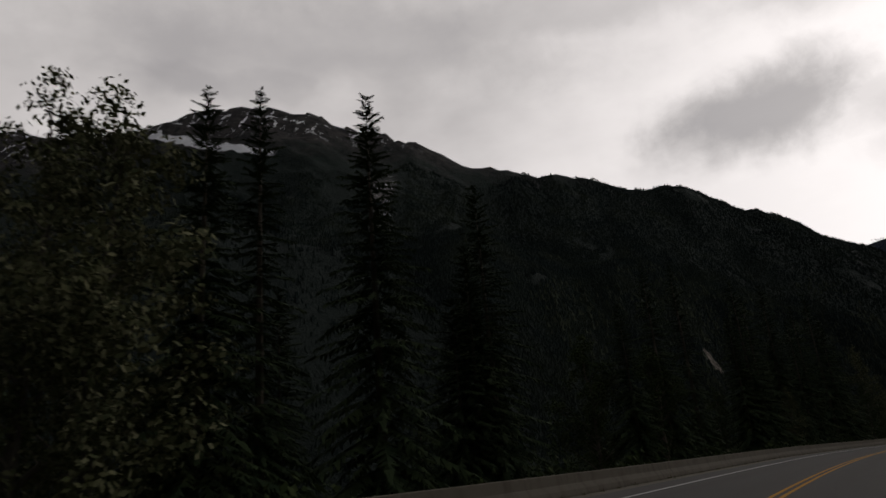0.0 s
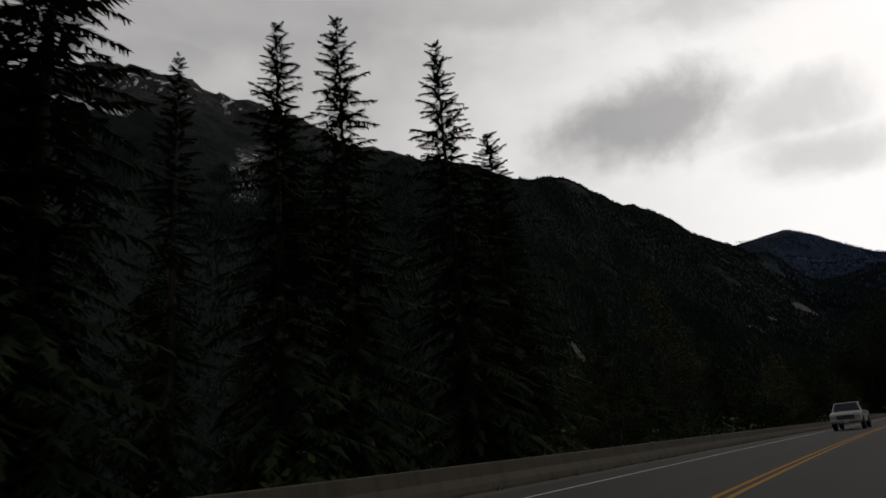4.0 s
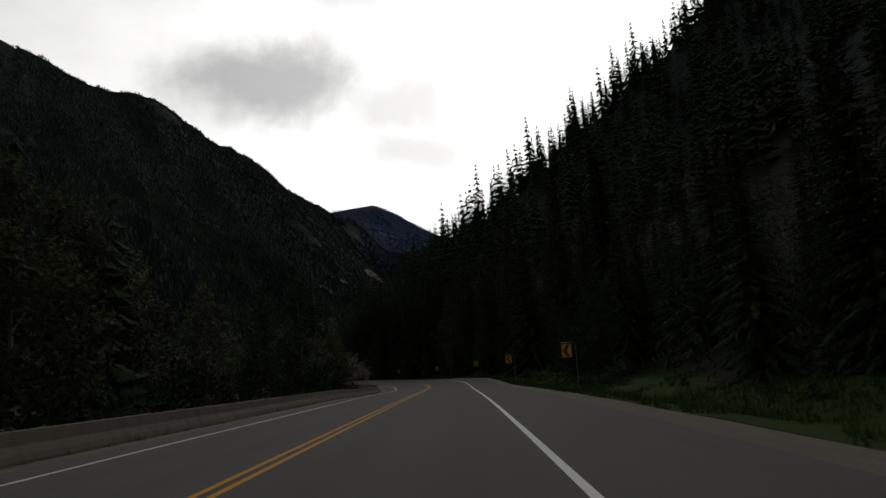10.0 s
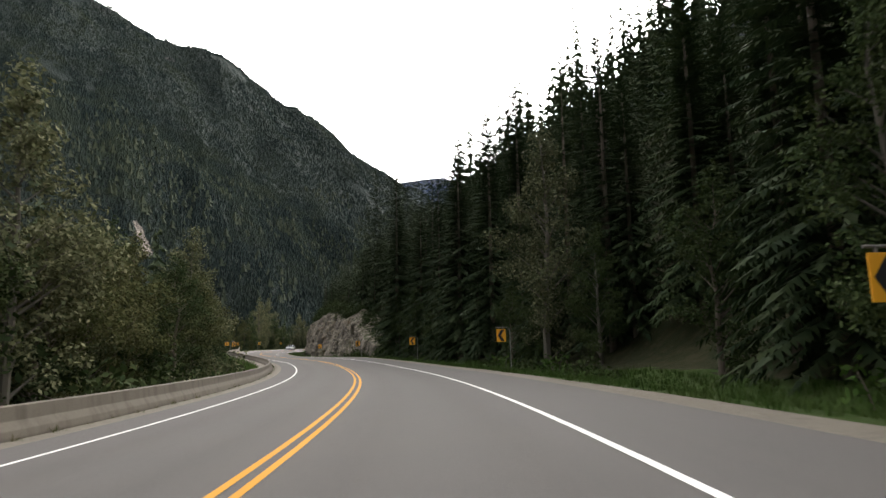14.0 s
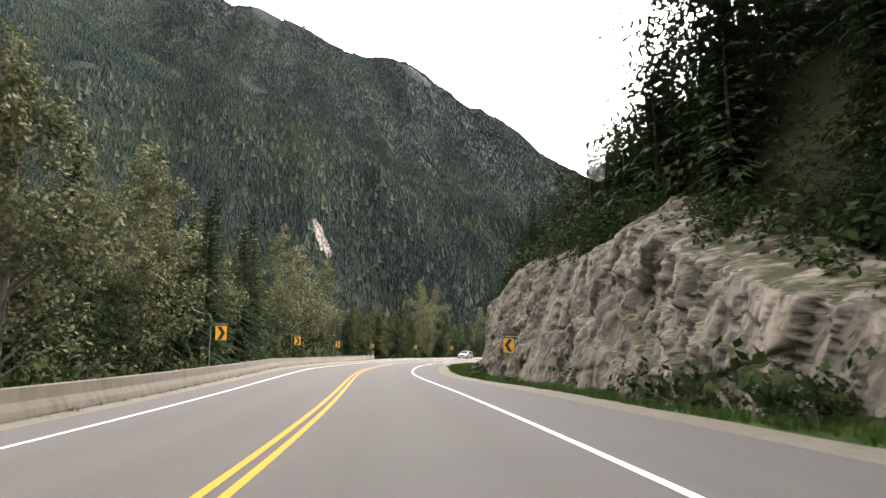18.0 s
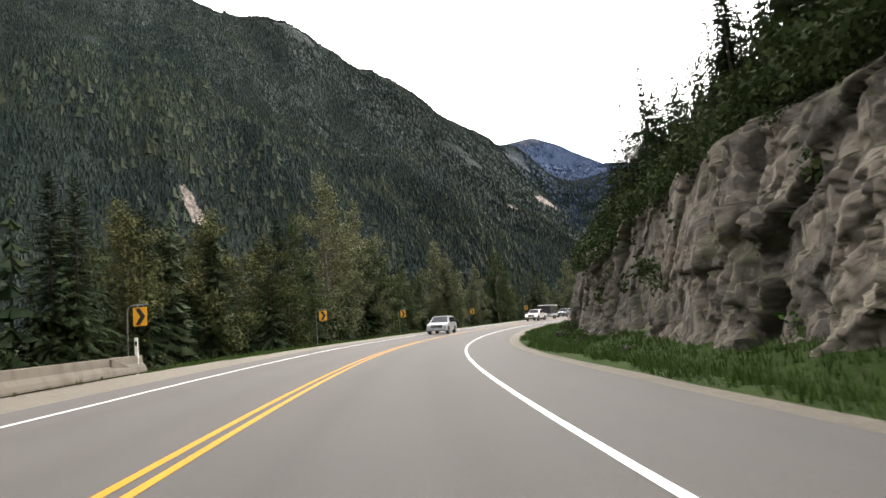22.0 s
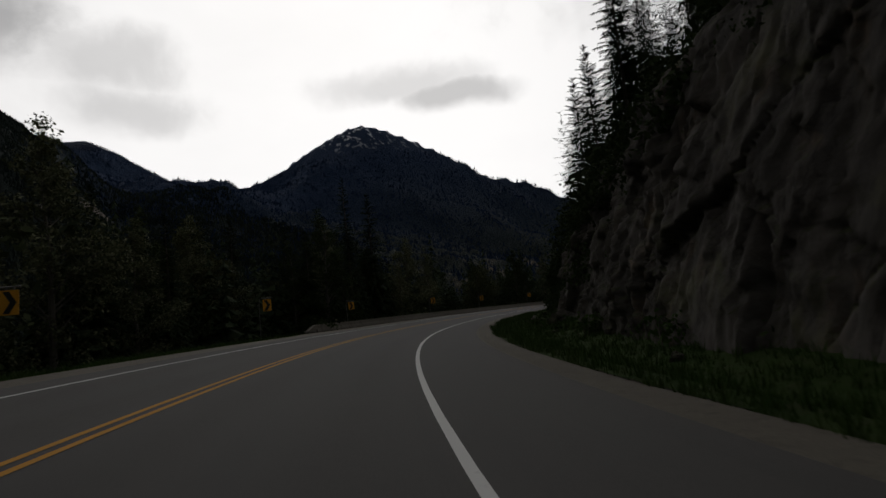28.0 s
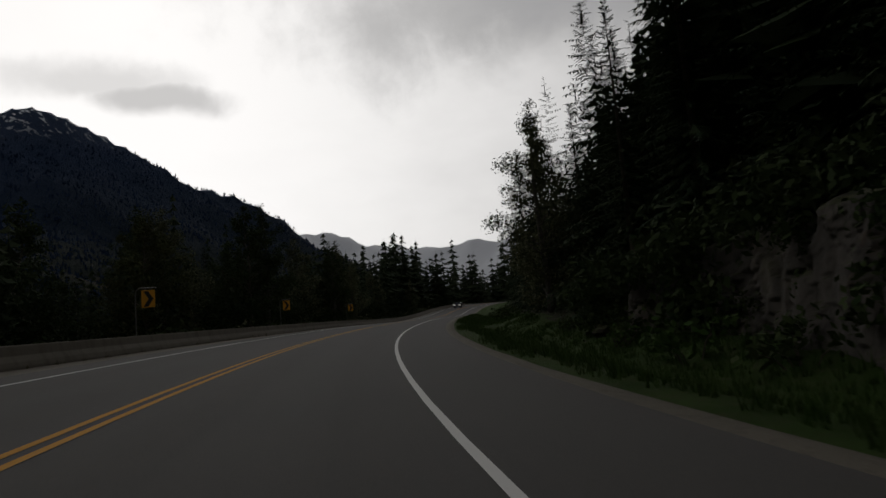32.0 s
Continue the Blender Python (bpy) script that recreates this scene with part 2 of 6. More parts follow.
def rock():
    n = surface("cliff_rock", 0.92, 0, 0.2)
    block = n.add("ShaderNodeSeparateXYZ", in_0=n.add("ShaderNodeUVMap", uv_map="block").outputs[0])
    joint = n.add("ShaderNodeSeparateXYZ", in_0=n.add("ShaderNodeUVMap", uv_map="joint").outputs[0])
    face = n.add("ShaderNodeSeparateXYZ", in_0=n.add("ShaderNodeUVMap", uv_map="face").outputs[0])
    along, up = face.outputs[0], face.outputs[1]
    # axes of the beds: across them and up their dip
    bed_at = n.add("ShaderNodeCombineXYZ", in_0=n.math("ADD", n.math("MULTIPLY", along, 0.85), n.math("MULTIPLY", up, 0.5)), in_1=n.math("ADD", n.math("MULTIPLY", along, -0.12), n.math("MULTIPLY", up, 0.2)), in_2=0.0).outputs[0]
    f = n.noise(n.place, 0.11, 5, 0.6)
    h = n.noise(n.place, 0.6, 6, 0.62)
    g = n.noise(n.place, 3.0, 8, 0.7)
    bed = n.noise(bed_at, 1.7, 7, 0.65)
    wet = n.noise(n.add("ShaderNodeVectorMath", operation="MULTIPLY", in_0=n.place, in_1=(1, 1, 0.18)).outputs[0], 0.5, 6, 0.62)
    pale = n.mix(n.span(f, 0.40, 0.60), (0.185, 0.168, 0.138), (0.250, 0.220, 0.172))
    # greyer rock of the far stretch, darkened further to paint in its shade
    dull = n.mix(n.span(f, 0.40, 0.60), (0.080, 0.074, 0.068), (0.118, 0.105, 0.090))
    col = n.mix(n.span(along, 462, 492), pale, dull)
    # freshly broken stone, dimmed past 470 with shade put into its colour
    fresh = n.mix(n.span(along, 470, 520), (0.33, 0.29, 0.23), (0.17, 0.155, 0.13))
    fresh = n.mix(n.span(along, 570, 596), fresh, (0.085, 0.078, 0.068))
    # past 566 most blocks are painted near black as deep shade
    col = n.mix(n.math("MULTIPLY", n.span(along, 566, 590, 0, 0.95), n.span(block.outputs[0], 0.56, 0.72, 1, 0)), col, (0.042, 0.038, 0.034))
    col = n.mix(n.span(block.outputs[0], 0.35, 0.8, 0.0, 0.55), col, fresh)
    col = n.mix(n.span(block.outputs[1], 0.45, 0.8, 0.0, 0.7), col, (0.13, 0.115, 0.097))
    # rusty and grey stains
    col = n.mix(n.math("MULTIPLY", n.span(h, 0.55, 0.70), 0.5), col, (0.23, 0.150, 0.085))
    col = n.mix(n.math("MULTIPLY", n.span(h, 0.36, 0.46, 1, 0), 0.7), col, (0.072, 0.067, 0.062))
    col = n.mix(n.math("MULTIPLY", n.span(bed, 0.54, 0.62), 0.45), col, (0.11, 0.098, 0.082))
    col = n.mix(n.math("MULTIPLY", n.span(wet, 0.50, 0.60), 0.85), col, (0.058, 0.053, 0.047))
    col = n.mix(n.math("MULTIPLY", n.span(g, 0.52, 0.64), 0.5), col, fresh)
    col = n.mix(n.math("MULTIPLY", n.span(g, 0.34, 0.47, 1, 0), 0.6), col, (0.085, 0.075, 0.062))
    split = n.add("ShaderNodeTexVoronoi", feature="DISTANCE_TO_EDGE", in_Vector=n.add("ShaderNodeVectorMath", operation="ADD", in_0=bed_at, in_1=n.add("ShaderNodeVectorMath", operation="SCALE", in_0=n.add("ShaderNodeTexNoise", in_Vector=n.place, in_Scale=1.4, in_Detail=6.0).outputs["Color"], in_Scale=0.35).outputs[0]).outputs[0], in_Scale=1.5).outputs[0]
    col = n.mix(n.math("MULTIPLY", n.span(split, 0.0, 0.035, 0.9, 0.0), n.span(n.noise(n.place, 0.8, 4), 0.42, 0.52)), col, (0.035, 0.031, 0.026))
    chips = [n.add("ShaderNodeSeparateXYZ", in_0=n.add("ShaderNodeTexVoronoi", in_Vector=bed_at, in_Scale=k).outputs["Color"]).outputs[0] for k in (1.9, 4.6)]
    col = n.mix(n.span(chips[0], 0.62, 0.95, 0.0, 0.55), col, fresh)
    col = n.mix(n.span(chips[0], 0.05, 0.34, 0.6, 0.0), col, (0.085, 0.076, 0.066))
    col = n.mix(n.span(chips[1], 0.05, 0.36, 0.6, 0.0), col, (0.075, 0.066, 0.056))
    col = n.mix(n.span(chips[1], 0.70, 0.95, 0.0, 0.5), col, fresh)
    # dark brown cracks along the joints
    col = n.mix(n.math("MULTIPLY", n.span(joint.outputs[0], 0.0, 0.05, 0.95, 0.0), n.span(h, 0.34, 0.44)), col, (0.03, 0.027, 0.021))
    col = n.mix(n.math("MULTIPLY", n.span(joint.outputs[1], 0.0, 0.06, 0.6, 0.0), n.span(g, 0.40, 0.55)), col, (0.06, 0.052, 0.042))
    level = n.add("ShaderNodeSeparateXYZ", in_0=n.add("ShaderNodeNewGeometry").outputs["True Normal"]).outputs[2]
    moss = n.math("MULTIPLY", n.span(level, 0.45, 0.75), n.span(n.noise(n.place, 1.2, 5), 0.36, 0.55))
    col = n.mix(moss, col, (0.046, 0.050, 0.022))
    lichen = n.math("MULTIPLY", n.span(n.noise(n.place, 0.33, 7, 0.68), 0.56, 0.66), 0.55)
    col = n.mix(lichen, col, (0.105, 0.105, 0.055))
    relief = n.math("ADD", n.math("ADD", n.math("MULTIPLY", g, 0.5), n.math("MULTIPLY", chips[0], 0.8)), n.math("ADD", n.math("MULTIPLY", chips[1], 0.45), n.math("MULTIPLY", n.noise(n.place, 11.0, 5, 0.7), 0.25)))
    return paint_on(n, col, relief, 0.6, 0.10)


def foliage(name, a, b, c, per="island", rough=0.85):
    """a to b by leaf spray, or by whole tree in the far woods; c mixed in by patches."""
    n = surface(name, rough, 0, 0.06)
    geo = n.add("ShaderNodeNewGeometry").outputs["Random Per Island"]
    ob = n.add("ShaderNodeObjectInfo").outputs["Random"]
    f = n.noise(n.place, 0.014 if per == "far" else 0.9, 6, 0.6)
    tree = n.add("ShaderNodeSeparateXYZ", in_0=n.add("ShaderNodeUVMap", uv_map="tree").outputs[0]).outputs[0]
    if per == "island":
        col = n.mix(n.math("POWER", geo, 1.7), a, b)
    else:
        col = n.mix(n.math("ADD", n.math("MULTIPLY", tree, 0.75), n.math("MULTIPLY", geo, 0.25)), a, b)
    col = n.mix(n.math("MULTIPLY", n.span(f, 0.42, 0.66), 0.75), col, c)
    if per == "island":
        col = n.mix(n.math("MULTIPLY", ob, 0.5), col, tuple(x * 0.62 for x in a))
    if per == "far":
        # stands of darker spruce and of paler growth run down the gullies
        sep = n.add("ShaderNodeSeparateXYZ", in_0=n.place)
        slant = n.math("ADD", n.math("MULTIPLY", sep.outputs[0], 0.011), n.math("MULTIPLY", sep.outputs[2], 0.007))
        run = n.add("ShaderNodeCombineXYZ", in_0=slant, in_1=n.math("MULTIPLY", sep.outputs[1], 0.0012), in_2=n.math("MULTIPLY", sep.outputs[2], 0.0012)).outputs[0]
        stand = n.noise(run, 1.0, 6, 0.62)
        col = n.mix(n.span(stand, 0.36, 0.52, 0.75, 0.0), col, tuple(x * 0.7 for x in a))
        col = n.mix(n.math("MULTIPLY", n.span(stand, 0.56, 0.68, 0.0, 0.6), n.span(tree, 0.35, 0.75)), col, tuple(x * 1.25 for x in c))
    # some light passes through the leaves
    thin = n.add("ShaderNodeBsdfTranslucent", in_Color=col)
    both = n.add("ShaderNodeMixShader", in_0=0.38 if per == "far" else 0.12, in_1=n.bsdf.outputs[0], in_2=thin.outputs[0])
    out = [node for node in n.tree.nodes if node.type == "OUTPUT_MATERIAL"][0]
    n.tree.links.new(both.outputs[0], out.inputs["Surface"])
    return paint_on(n, col)


ASPHALT, WHITE_LINE, YELLOW_LINE = asphalt(), road_paint("white_road_paint", (0.72, 0.71, 0.68)), road_paint("yellow_road_paint", (0.52, 0.24, 0.012))
GRAVEL, CONCRETE, ROCK = gravel(), concrete(), rock()
GRASS_SOIL = soil("grassy_soil", (0.026, 0.056, 0.010), (0.045, 0.082, 0.016), (0.060, 0.070, 0.026))
FOREST_SOIL = soil("forest_floor", (0.016, 0.022, 0.009), (0.03, 0.032, 0.014), (0.05, 0.042, 0.024), 0.25, 9)
NEEDLES = foliage("needles", (0.019, 0.033, 0.016), (0.044, 0.066, 0.029), (0.046, 0.060, 0.023))
NEEDLES_WOOD = foliage("wood_needles", (0.017, 0.030, 0.016), (0.048, 0.066, 0.034), (0.046, 0.058, 0.024), "tree")
# some haze is put into this colour: greyer and bluer than NEEDLES
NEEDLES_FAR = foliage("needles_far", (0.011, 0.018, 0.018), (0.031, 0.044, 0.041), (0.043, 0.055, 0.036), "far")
LEAVES_MID = foliage("mid_leaves", (0.045, 0.060, 0.026), (0.13, 0.145, 0.070), (0.075, 0.085, 0.036))
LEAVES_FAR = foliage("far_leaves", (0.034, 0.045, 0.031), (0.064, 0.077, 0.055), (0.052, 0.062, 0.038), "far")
# blue of the distant haze is painted into these needles
NEEDLES_HAZED = foliage("blue_needles", (0.012, 0.027, 0.062), (0.030, 0.056, 0.122), (0.027, 0.048, 0.096), "far")
LEAVES = foliage("leaves", (0.024, 0.042, 0.014), (0.068, 0.092, 0.034), (0.050, 0.060, 0.022))
# darker copy of LEAVES, with the shade below the trees in its colour
LEAVES_SHADED = foliage("shaded_leaves", (0.014, 0.025, 0.009), (0.044, 0.060, 0.022), (0.030, 0.040, 0.015))
LEAVES_PALE = foliage("pale_leaves", (0.050, 0.064, 0.030), (0.290, 0.285, 0.170), (0.095, 0.100, 0.042))
LEAVES_RUST = foliage("rust_leaves", (0.046, 0.058, 0.020), (0.118, 0.122, 0.050), (0.088, 0.080, 0.034))
GRASS = foliage("grass_blades", (0.032, 0.070, 0.013), (0.072, 0.124, 0.028), (0.085, 0.110, 0.038))
BARK = plain("bark", (0.11, 0.09, 0.07), 0.95, 0, 0.35, 5, 0.8)
PALE_BARK = plain("pale_bark", (0.085, 0.075, 0.06), 0.9, 0, 0.3, 4, 0.6)

# ---- the road's line ----
BEND = [0.3014, -0.2654, -0.8656, -1.5034, -2.0866, -2.3557, -3.121, -2.4069, -1.2763, -0.5869, 0.2916, 0.3871, -0.1035, 0.4322, -0.1869, 4.5767, 4.1698, 3.6401, 3.3785, 3.8235, 0.7523, -3.7453, -3.0983, -3.6037, -5.5918, -5.1545, -4.3635, -5.1661, -5.0173, -5.3073, -4.6047, -5.0624, -3.8415, -2.032, -0.117, 0.4722, -0.6541, -2.1832, -3.0776, -3.2561]
GRADE = [-0.12, -0.126, -0.141, -0.163, -0.195, -0.068, 0.2, -0.151, 0.087, 0.154, -0.014, 0.255, 0.482, -0.335, -0.639, 0.106, 0.089, 0.368, 1.7, 1.224, 1.534, 1.669, 1.937, 1.883, 1.871, 2.123, 1.498, 1.921, 2.022, 1.843, 1.962, 2.052, 1.942, 1.718, 0.852, 1.281, 3.455, 4.627, 4.193, 3.402]
BANK = 11.282
STEP, FIRST, KNOT = 2.5, -100.0, 25.0      # metres


def road_line():
    s = FIRST + STEP * np.arange(401)
    knots = FIRST + KNOT * np.arange(40)
    bend = np.interp(s, knots, BEND) * 1e-3
    grade = np.interp(s, knots, GRADE) * 1e-2

    def add_up(v):
        total = np.concatenate([[0], np.cumsum((v[1:] + v[:-1]) / 2 * STEP)])
        return total - total[int(-FIRST / STEP)]
    turn = add_up(bend)
    return s, add_up(-np.sin(turn)), add_up(np.cos(turn)), add_up(grade), turn, bend * BANK


RS, RX, RY, RZ, RTURN, RBANK = road_line()


def at_road(s, lat):
    """World x, y, z of the road's plane at s metres along and lat metres to the right of the yellow lines."""
    s, lat = np.broadcast_arrays(np.asarray(s, float), np.asarray(lat, float))
    t = np.interp(s, RS, RTURN)
    z = np.interp(s, RS, RZ) + np.clip(lat, -7, 7) * np.interp(s, RS, RBANK)
    return np.stack([np.interp(s, RS, RX) + lat * np.cos(t), np.interp(s, RS, RY) + lat * np.sin(t), z], -1)


def turn_at(s):
    return math.degrees(float(np.interp(s, RS, RTURN)))


def nearest(x, y):
    """Metres along the road, metres to the right of it, and the road's height there."""
    x, y = np.ravel(x), np.ravel(y)
    idx = np.empty(len(x), int)
    for a in range(0, len(x), 20000):
        d = (x[a:a + 20000, None] - RX[None]) ** 2 + (y[a:a + 20000, None] - RY[None]) ** 2
        idx[a:a + 20000] = d.argmin(1)
    dx, dy, t = x - RX[idx], y - RY[idx], RTURN[idx]
    along = -dx * np.sin(t) + dy * np.cos(t)
    lat = dx * np.cos(t) + dy * np.sin(t)
    far = np.hypot(dx, dy)
    return RS[idx] + np.clip(along, -2, 2), np.sign(lat) * far, RZ[idx]


# smooth value noise for the land, summed octaves
def wave_noise(x, y, size, seed, octaves=4, ridged=False):
    rng = np.random.RandomState(seed)
    table = rng.rand(256, 256)
    total, amp, norm = 0, 1.0, 0
    for k in range(octaves):
        u, v = x / size * 2 ** k + 17.3 * k, y / size * 2 ** k + 9.1 * k
        i, j = np.floor(u).astype(int), np.floor(v).astype(int)
        fu, fv = u - i, v - j
        fu, fv = fu * fu * (3 - 2 * fu), fv * fv * (3 - 2 * fv)
        g = lambda a, b: table[a % 256, b % 256]
        val = (g(i, j) * (1 - fu) + g(i + 1, j) * fu) * (1 - fv) + (g(i, j + 1) * (1 - fu) + g(i + 1, j + 1) * fu) * fv
        total = total + amp * (1 - abs(2 * val - 1) if ridged else val)
        norm += amp
        amp *= 0.5
    return total / norm


CLIFF_S = [380, 392, 404, 428, 446, 470, 486, 497, 508, 530, 560, 600, 628, 642, 660, 680, 692, 700, 900]
CLIFF_H = [0.0, 3.5, 7.5, 9.0, 9.5, 7.5, 6.8, 6.4, 6.4, 8.0, 9.5, 9.0, 7.0, 4.4, 3.0, 3.0, 1.4, 0.3, 0.3]


def cliff_height(s):
    return np.interp(s, CLIFF_S, CLIFF_H)


def smooth(a, b, x):
    u = np.clip((x - a) / (b - a), 0, 1)
    return u * u * (3 - 2 * u)


def roadside(s, lat):
    """Height above the road of the land beside it."""
    h = cliff_height(s)
    steep = np.interp(s, [0, 200, 250, 280, 378, 415, 445, 630, 665, 900], [0.60, 0.54, 0.57, 0.79, 0.92, 0.74, 0.64, 0.62, 0.66, 0.6])
    foot = np.interp(s, [0, 230, 260, 380, 480, 690, 720, 900], [11, 11, 10.5, 11, 11.2, 11.6, 14, 14])
    right = -0.05 - 0.40 * smooth(7.2, 8.6, lat) + 0.5 * smooth(9.0, 12.0, lat) + h * smooth(foot + 2.4, foot + 5.6, lat)
    right = right + steep * np.clip(lat - foot, 0, 330) * smooth(foot, foot + 10, lat) * np.interp(s, [-100, 700, 800, 895], [1, 1, 0.8, 0.45])
    left = -0.10 - 0.20 * smooth(6.6, 8.6, -lat) - 7.5 * smooth(8.5, 42.0, -lat)
    return np.where(lat > 0, right, left)


RIDGE_LEFT = [(-2300, 500, 860), (-1736, 782, 950), (-1500, 905, 900), (-1385, 970, 914), (-1292, 1020, 949), (-1187, 1076, 950), (-1022, 1165, 913),
              (-937, 1232, 880), (-850, 1304, 846), (-807, 1337, 820), (-652, 1445, 755), (-511, 1543, 727), (-475, 1567, 723), (-414, 1609, 713),
              (-351, 1653, 680), (-307, 1679, 668), (-276, 1696, 671), (-188, 1745, 656), (-149, 1767, 648), (-101, 1794, 622), (-33, 1832, 580),
              (-4, 1848, 564), (53, 1876, 521), (123, 1911, 481), (163, 1930, 446), (228, 1966, 430), (340, 2010, 350), (520, 2080, 284), (760, 2150, 130)]
RIDGE_HUMP = [(-300, 3000, 710), (214, 3010, 722), (357, 2996, 737), (431, 2986, 742), (510, 2972, 700), (585, 2957, 652), (783, 2904, 533), (980, 2834, 400), (1294, 2681, 170)]
RIDGE_PEAK = [(450, 2270, 200), (540, 2235, 292), (602, 2205, 356), (655, 2183, 412), (700, 2168, 436), (766, 2142, 456), (871, 2091, 518), (915, 2068, 541), (943, 2051, 550), (985, 2024, 536), (1037, 1991, 510), (1145, 1911, 446),
              (1296, 1772, 342), (1397, 1658, 255), (1487, 1535, 170), (1600, 1400, 40)]
RIDGE_FAR = [(2650, 3350, 540), (2967, 2828, 545), (3089, 2660, 470), (3264, 2377, 450), (3400, 1900, 430), (3450, 1300, 300)]
MOUNTAINS = [(RIDGE_LEFT, 1.02, 0.86), (RIDGE_HUMP, 0.55, 1.0), (RIDGE_PEAK, 0.80, 1.0), (RIDGE_FAR, 0.5, 1.0)]


def ridge_height(x, y, ridge, slope, power):
    p = np.array(ridge, float)
    best = np.full(x.shape, -1e9)
    for a, b in zip(p[:-1], p[1:]):
        d = b[:2] - a[:2]
        u = np.clip(((x - a[0]) * d[0] + (y - a[1]) * d[1]) / (d @ d), 0, 1)
        dist = np.hypot(x - a[0] - u * d[0], y - a[1] - u * d[1])
        top = a[2] + u * (b[2] - a[2])
        best = np.maximum(best, top - slope * dist * (1 - 0.30 * smooth(300, 1000, dist)))
    return best


def land(x, y):
    """Height of the land away from the road's edge, for arrays of x and y."""
    s, lat, z0 = nearest(x, y)
    s, lat, z0 = s.reshape(x.shape), lat.reshape(x.shape), z0.reshape(x.shape)
    side = z0 + roadside(s, lat)
    side = side + (wave_noise(x, y, 30, 3) - 0.5) * 3.0 * smooth(15, 40, np.abs(lat))
    side = np.where(lat > 0, side + (wave_noise(x, y, 140, 5) - 0.5) * 30 * smooth(40, 140, lat), side)
    high = np.full(x.shape, -50.0)
    for ridge, slope, power in MOUNTAINS:
        h = ridge_height(x, y, ridge, slope, power)
        spur = wave_noise(x * 0.8 + y * 0.3, y * 0.25, 150, 11, 4, True) - 0.86
        rough = wave_noise(x, y, 110, 23, 5) - 0.62
        depth = np.clip((np.interp(h, [-100, 0, 150, 2000], [0, 0.2, 1, 1])), 0, 1)
        crest = smooth(0, 1, np.clip((ridge_height(x, y, ridge, 0, 1) - h) / 150, 0, 1)) ** 1.5
        crag = (wave_noise(x, y, 48, 51, 3, True) - 0.6) * 34 * smooth(650, 850, -x)
        high = np.maximum(high, h + 5 + depth * crag + depth * (crest * (spur * 78 + rough * 45) + rough * 3))
    high = high - np.where(lat > 0, 140 * (1 - smooth(70, 260, lat)), 260 * (1 - smooth(110, 560, -lat))) - np.where(lat > 0, 60 * (1 - smooth(250, 600, lat)), 0)
    return np.maximum(side, high), s, lat


def make(name, verts, faces, mat, parent=None, label="", smooth_on=False):
    me = bpy.data.meshes.new(name)
    verts = np.asarray(verts, np.float32)
    if isinstance(faces, np.ndarray):
        n, k = faces.shape
        me.vertices.add(len(verts))
        me.vertices.foreach_set("co", verts.ravel())
        me.loops.add(n * k)
        me.loops.foreach_set("vertex_index", faces.ravel().astype(np.int32))
        me.polygons.add(n)
        me.polygons.foreach_set("loop_start", np.arange(0, n * k, k, dtype=np.int32))
        me.update(calc_edges=True)
    else:
        me.from_pydata([tuple(map(float, v)) for v in verts], [], faces)
    if smooth_on:
        me.polygons.foreach_set("use_smooth", np.ones(len(me.polygons), bool))
    for m in (mat if isinstance(mat, (list, tuple)) else [mat]):
        me.materials.append(m)
    ob = new(name, me)
    if parent is not None:
        ob.parent = parent
    if label:
        ob["label"] = label
    return ob


def sheet_faces(rows, cols):
    a = np.arange(rows * cols).reshape(rows, cols)
    return np.stack([a[:-1, :-1], a[:-1, 1:], a[1:, 1:], a[1:, :-1]], -1).reshape(-1, 4)


def spread(mid, near, far, n):
    """n coordinates either side of mid, close together near it."""
    u = np.linspace(-1, 1, n)
    return mid + near * u + far * np.sign(u) * np.abs(u) ** 3.2


def build_ground():
    x = spread(-50, 1150, 3600, 261)
    y = np.concatenate([spread(420, 900, 3500, 181)[:90], np.linspace(430, 2300, 170), np.linspace(2330, 4600, 40)])
    gx, gy = np.meshgrid(x, y)
    z, s, lat = land(gx, gy)
    z = z - 4.0 * (1 - smooth(36, 50, np.abs(lat))) - 9.0 * (1 - smooth(17, 36, np.abs(lat)))
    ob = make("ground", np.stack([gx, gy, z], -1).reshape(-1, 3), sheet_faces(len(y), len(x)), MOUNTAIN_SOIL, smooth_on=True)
    tagged(ob, "steep forested mountain land with bare rock and snow near the tops", "mountain land", kind="structure")


def strip(name, lats, s0, s1, ds, height, mat, uv=False):
    s = np.arange(s0, s1 + 0.01, ds)
    lats = np.array(lats, float)
    S, L = np.meshgrid(s, lats, indexing="ij")
    p = at_road(S, L)
    p[..., 2] += height(S, L, p)
    ob = make(name, p.reshape(-1, 3), sheet_faces(len(s), len(lats))[:, ::-1], mat, smooth_on=True)
    if uv:
        layer = ob.data.uv_layers.new(name="along")
        idx = np.empty(len(ob.data.loops), np.int32)
        ob.data.loops.foreach_get("vertex_index", idx)
        data = np.stack([L.ravel()[idx], S.ravel()[idx]], -1).astype(np.float32)
        layer.data.foreach_set("uv", data.ravel())
    return ob


SCARS = [(-122, 890, 8), (-128, 896, 5), (113, 1354, 15), (150, 1400, 8), (232, 1598, 22)]


def in_scar(x, y):
    ragged = 0.55 + 0.9 * wave_noise(x, y, 14, 57, 3)
    return np.any([np.hypot(x - a, y - b) < r * ragged for a, b, r in SCARS], axis=0)


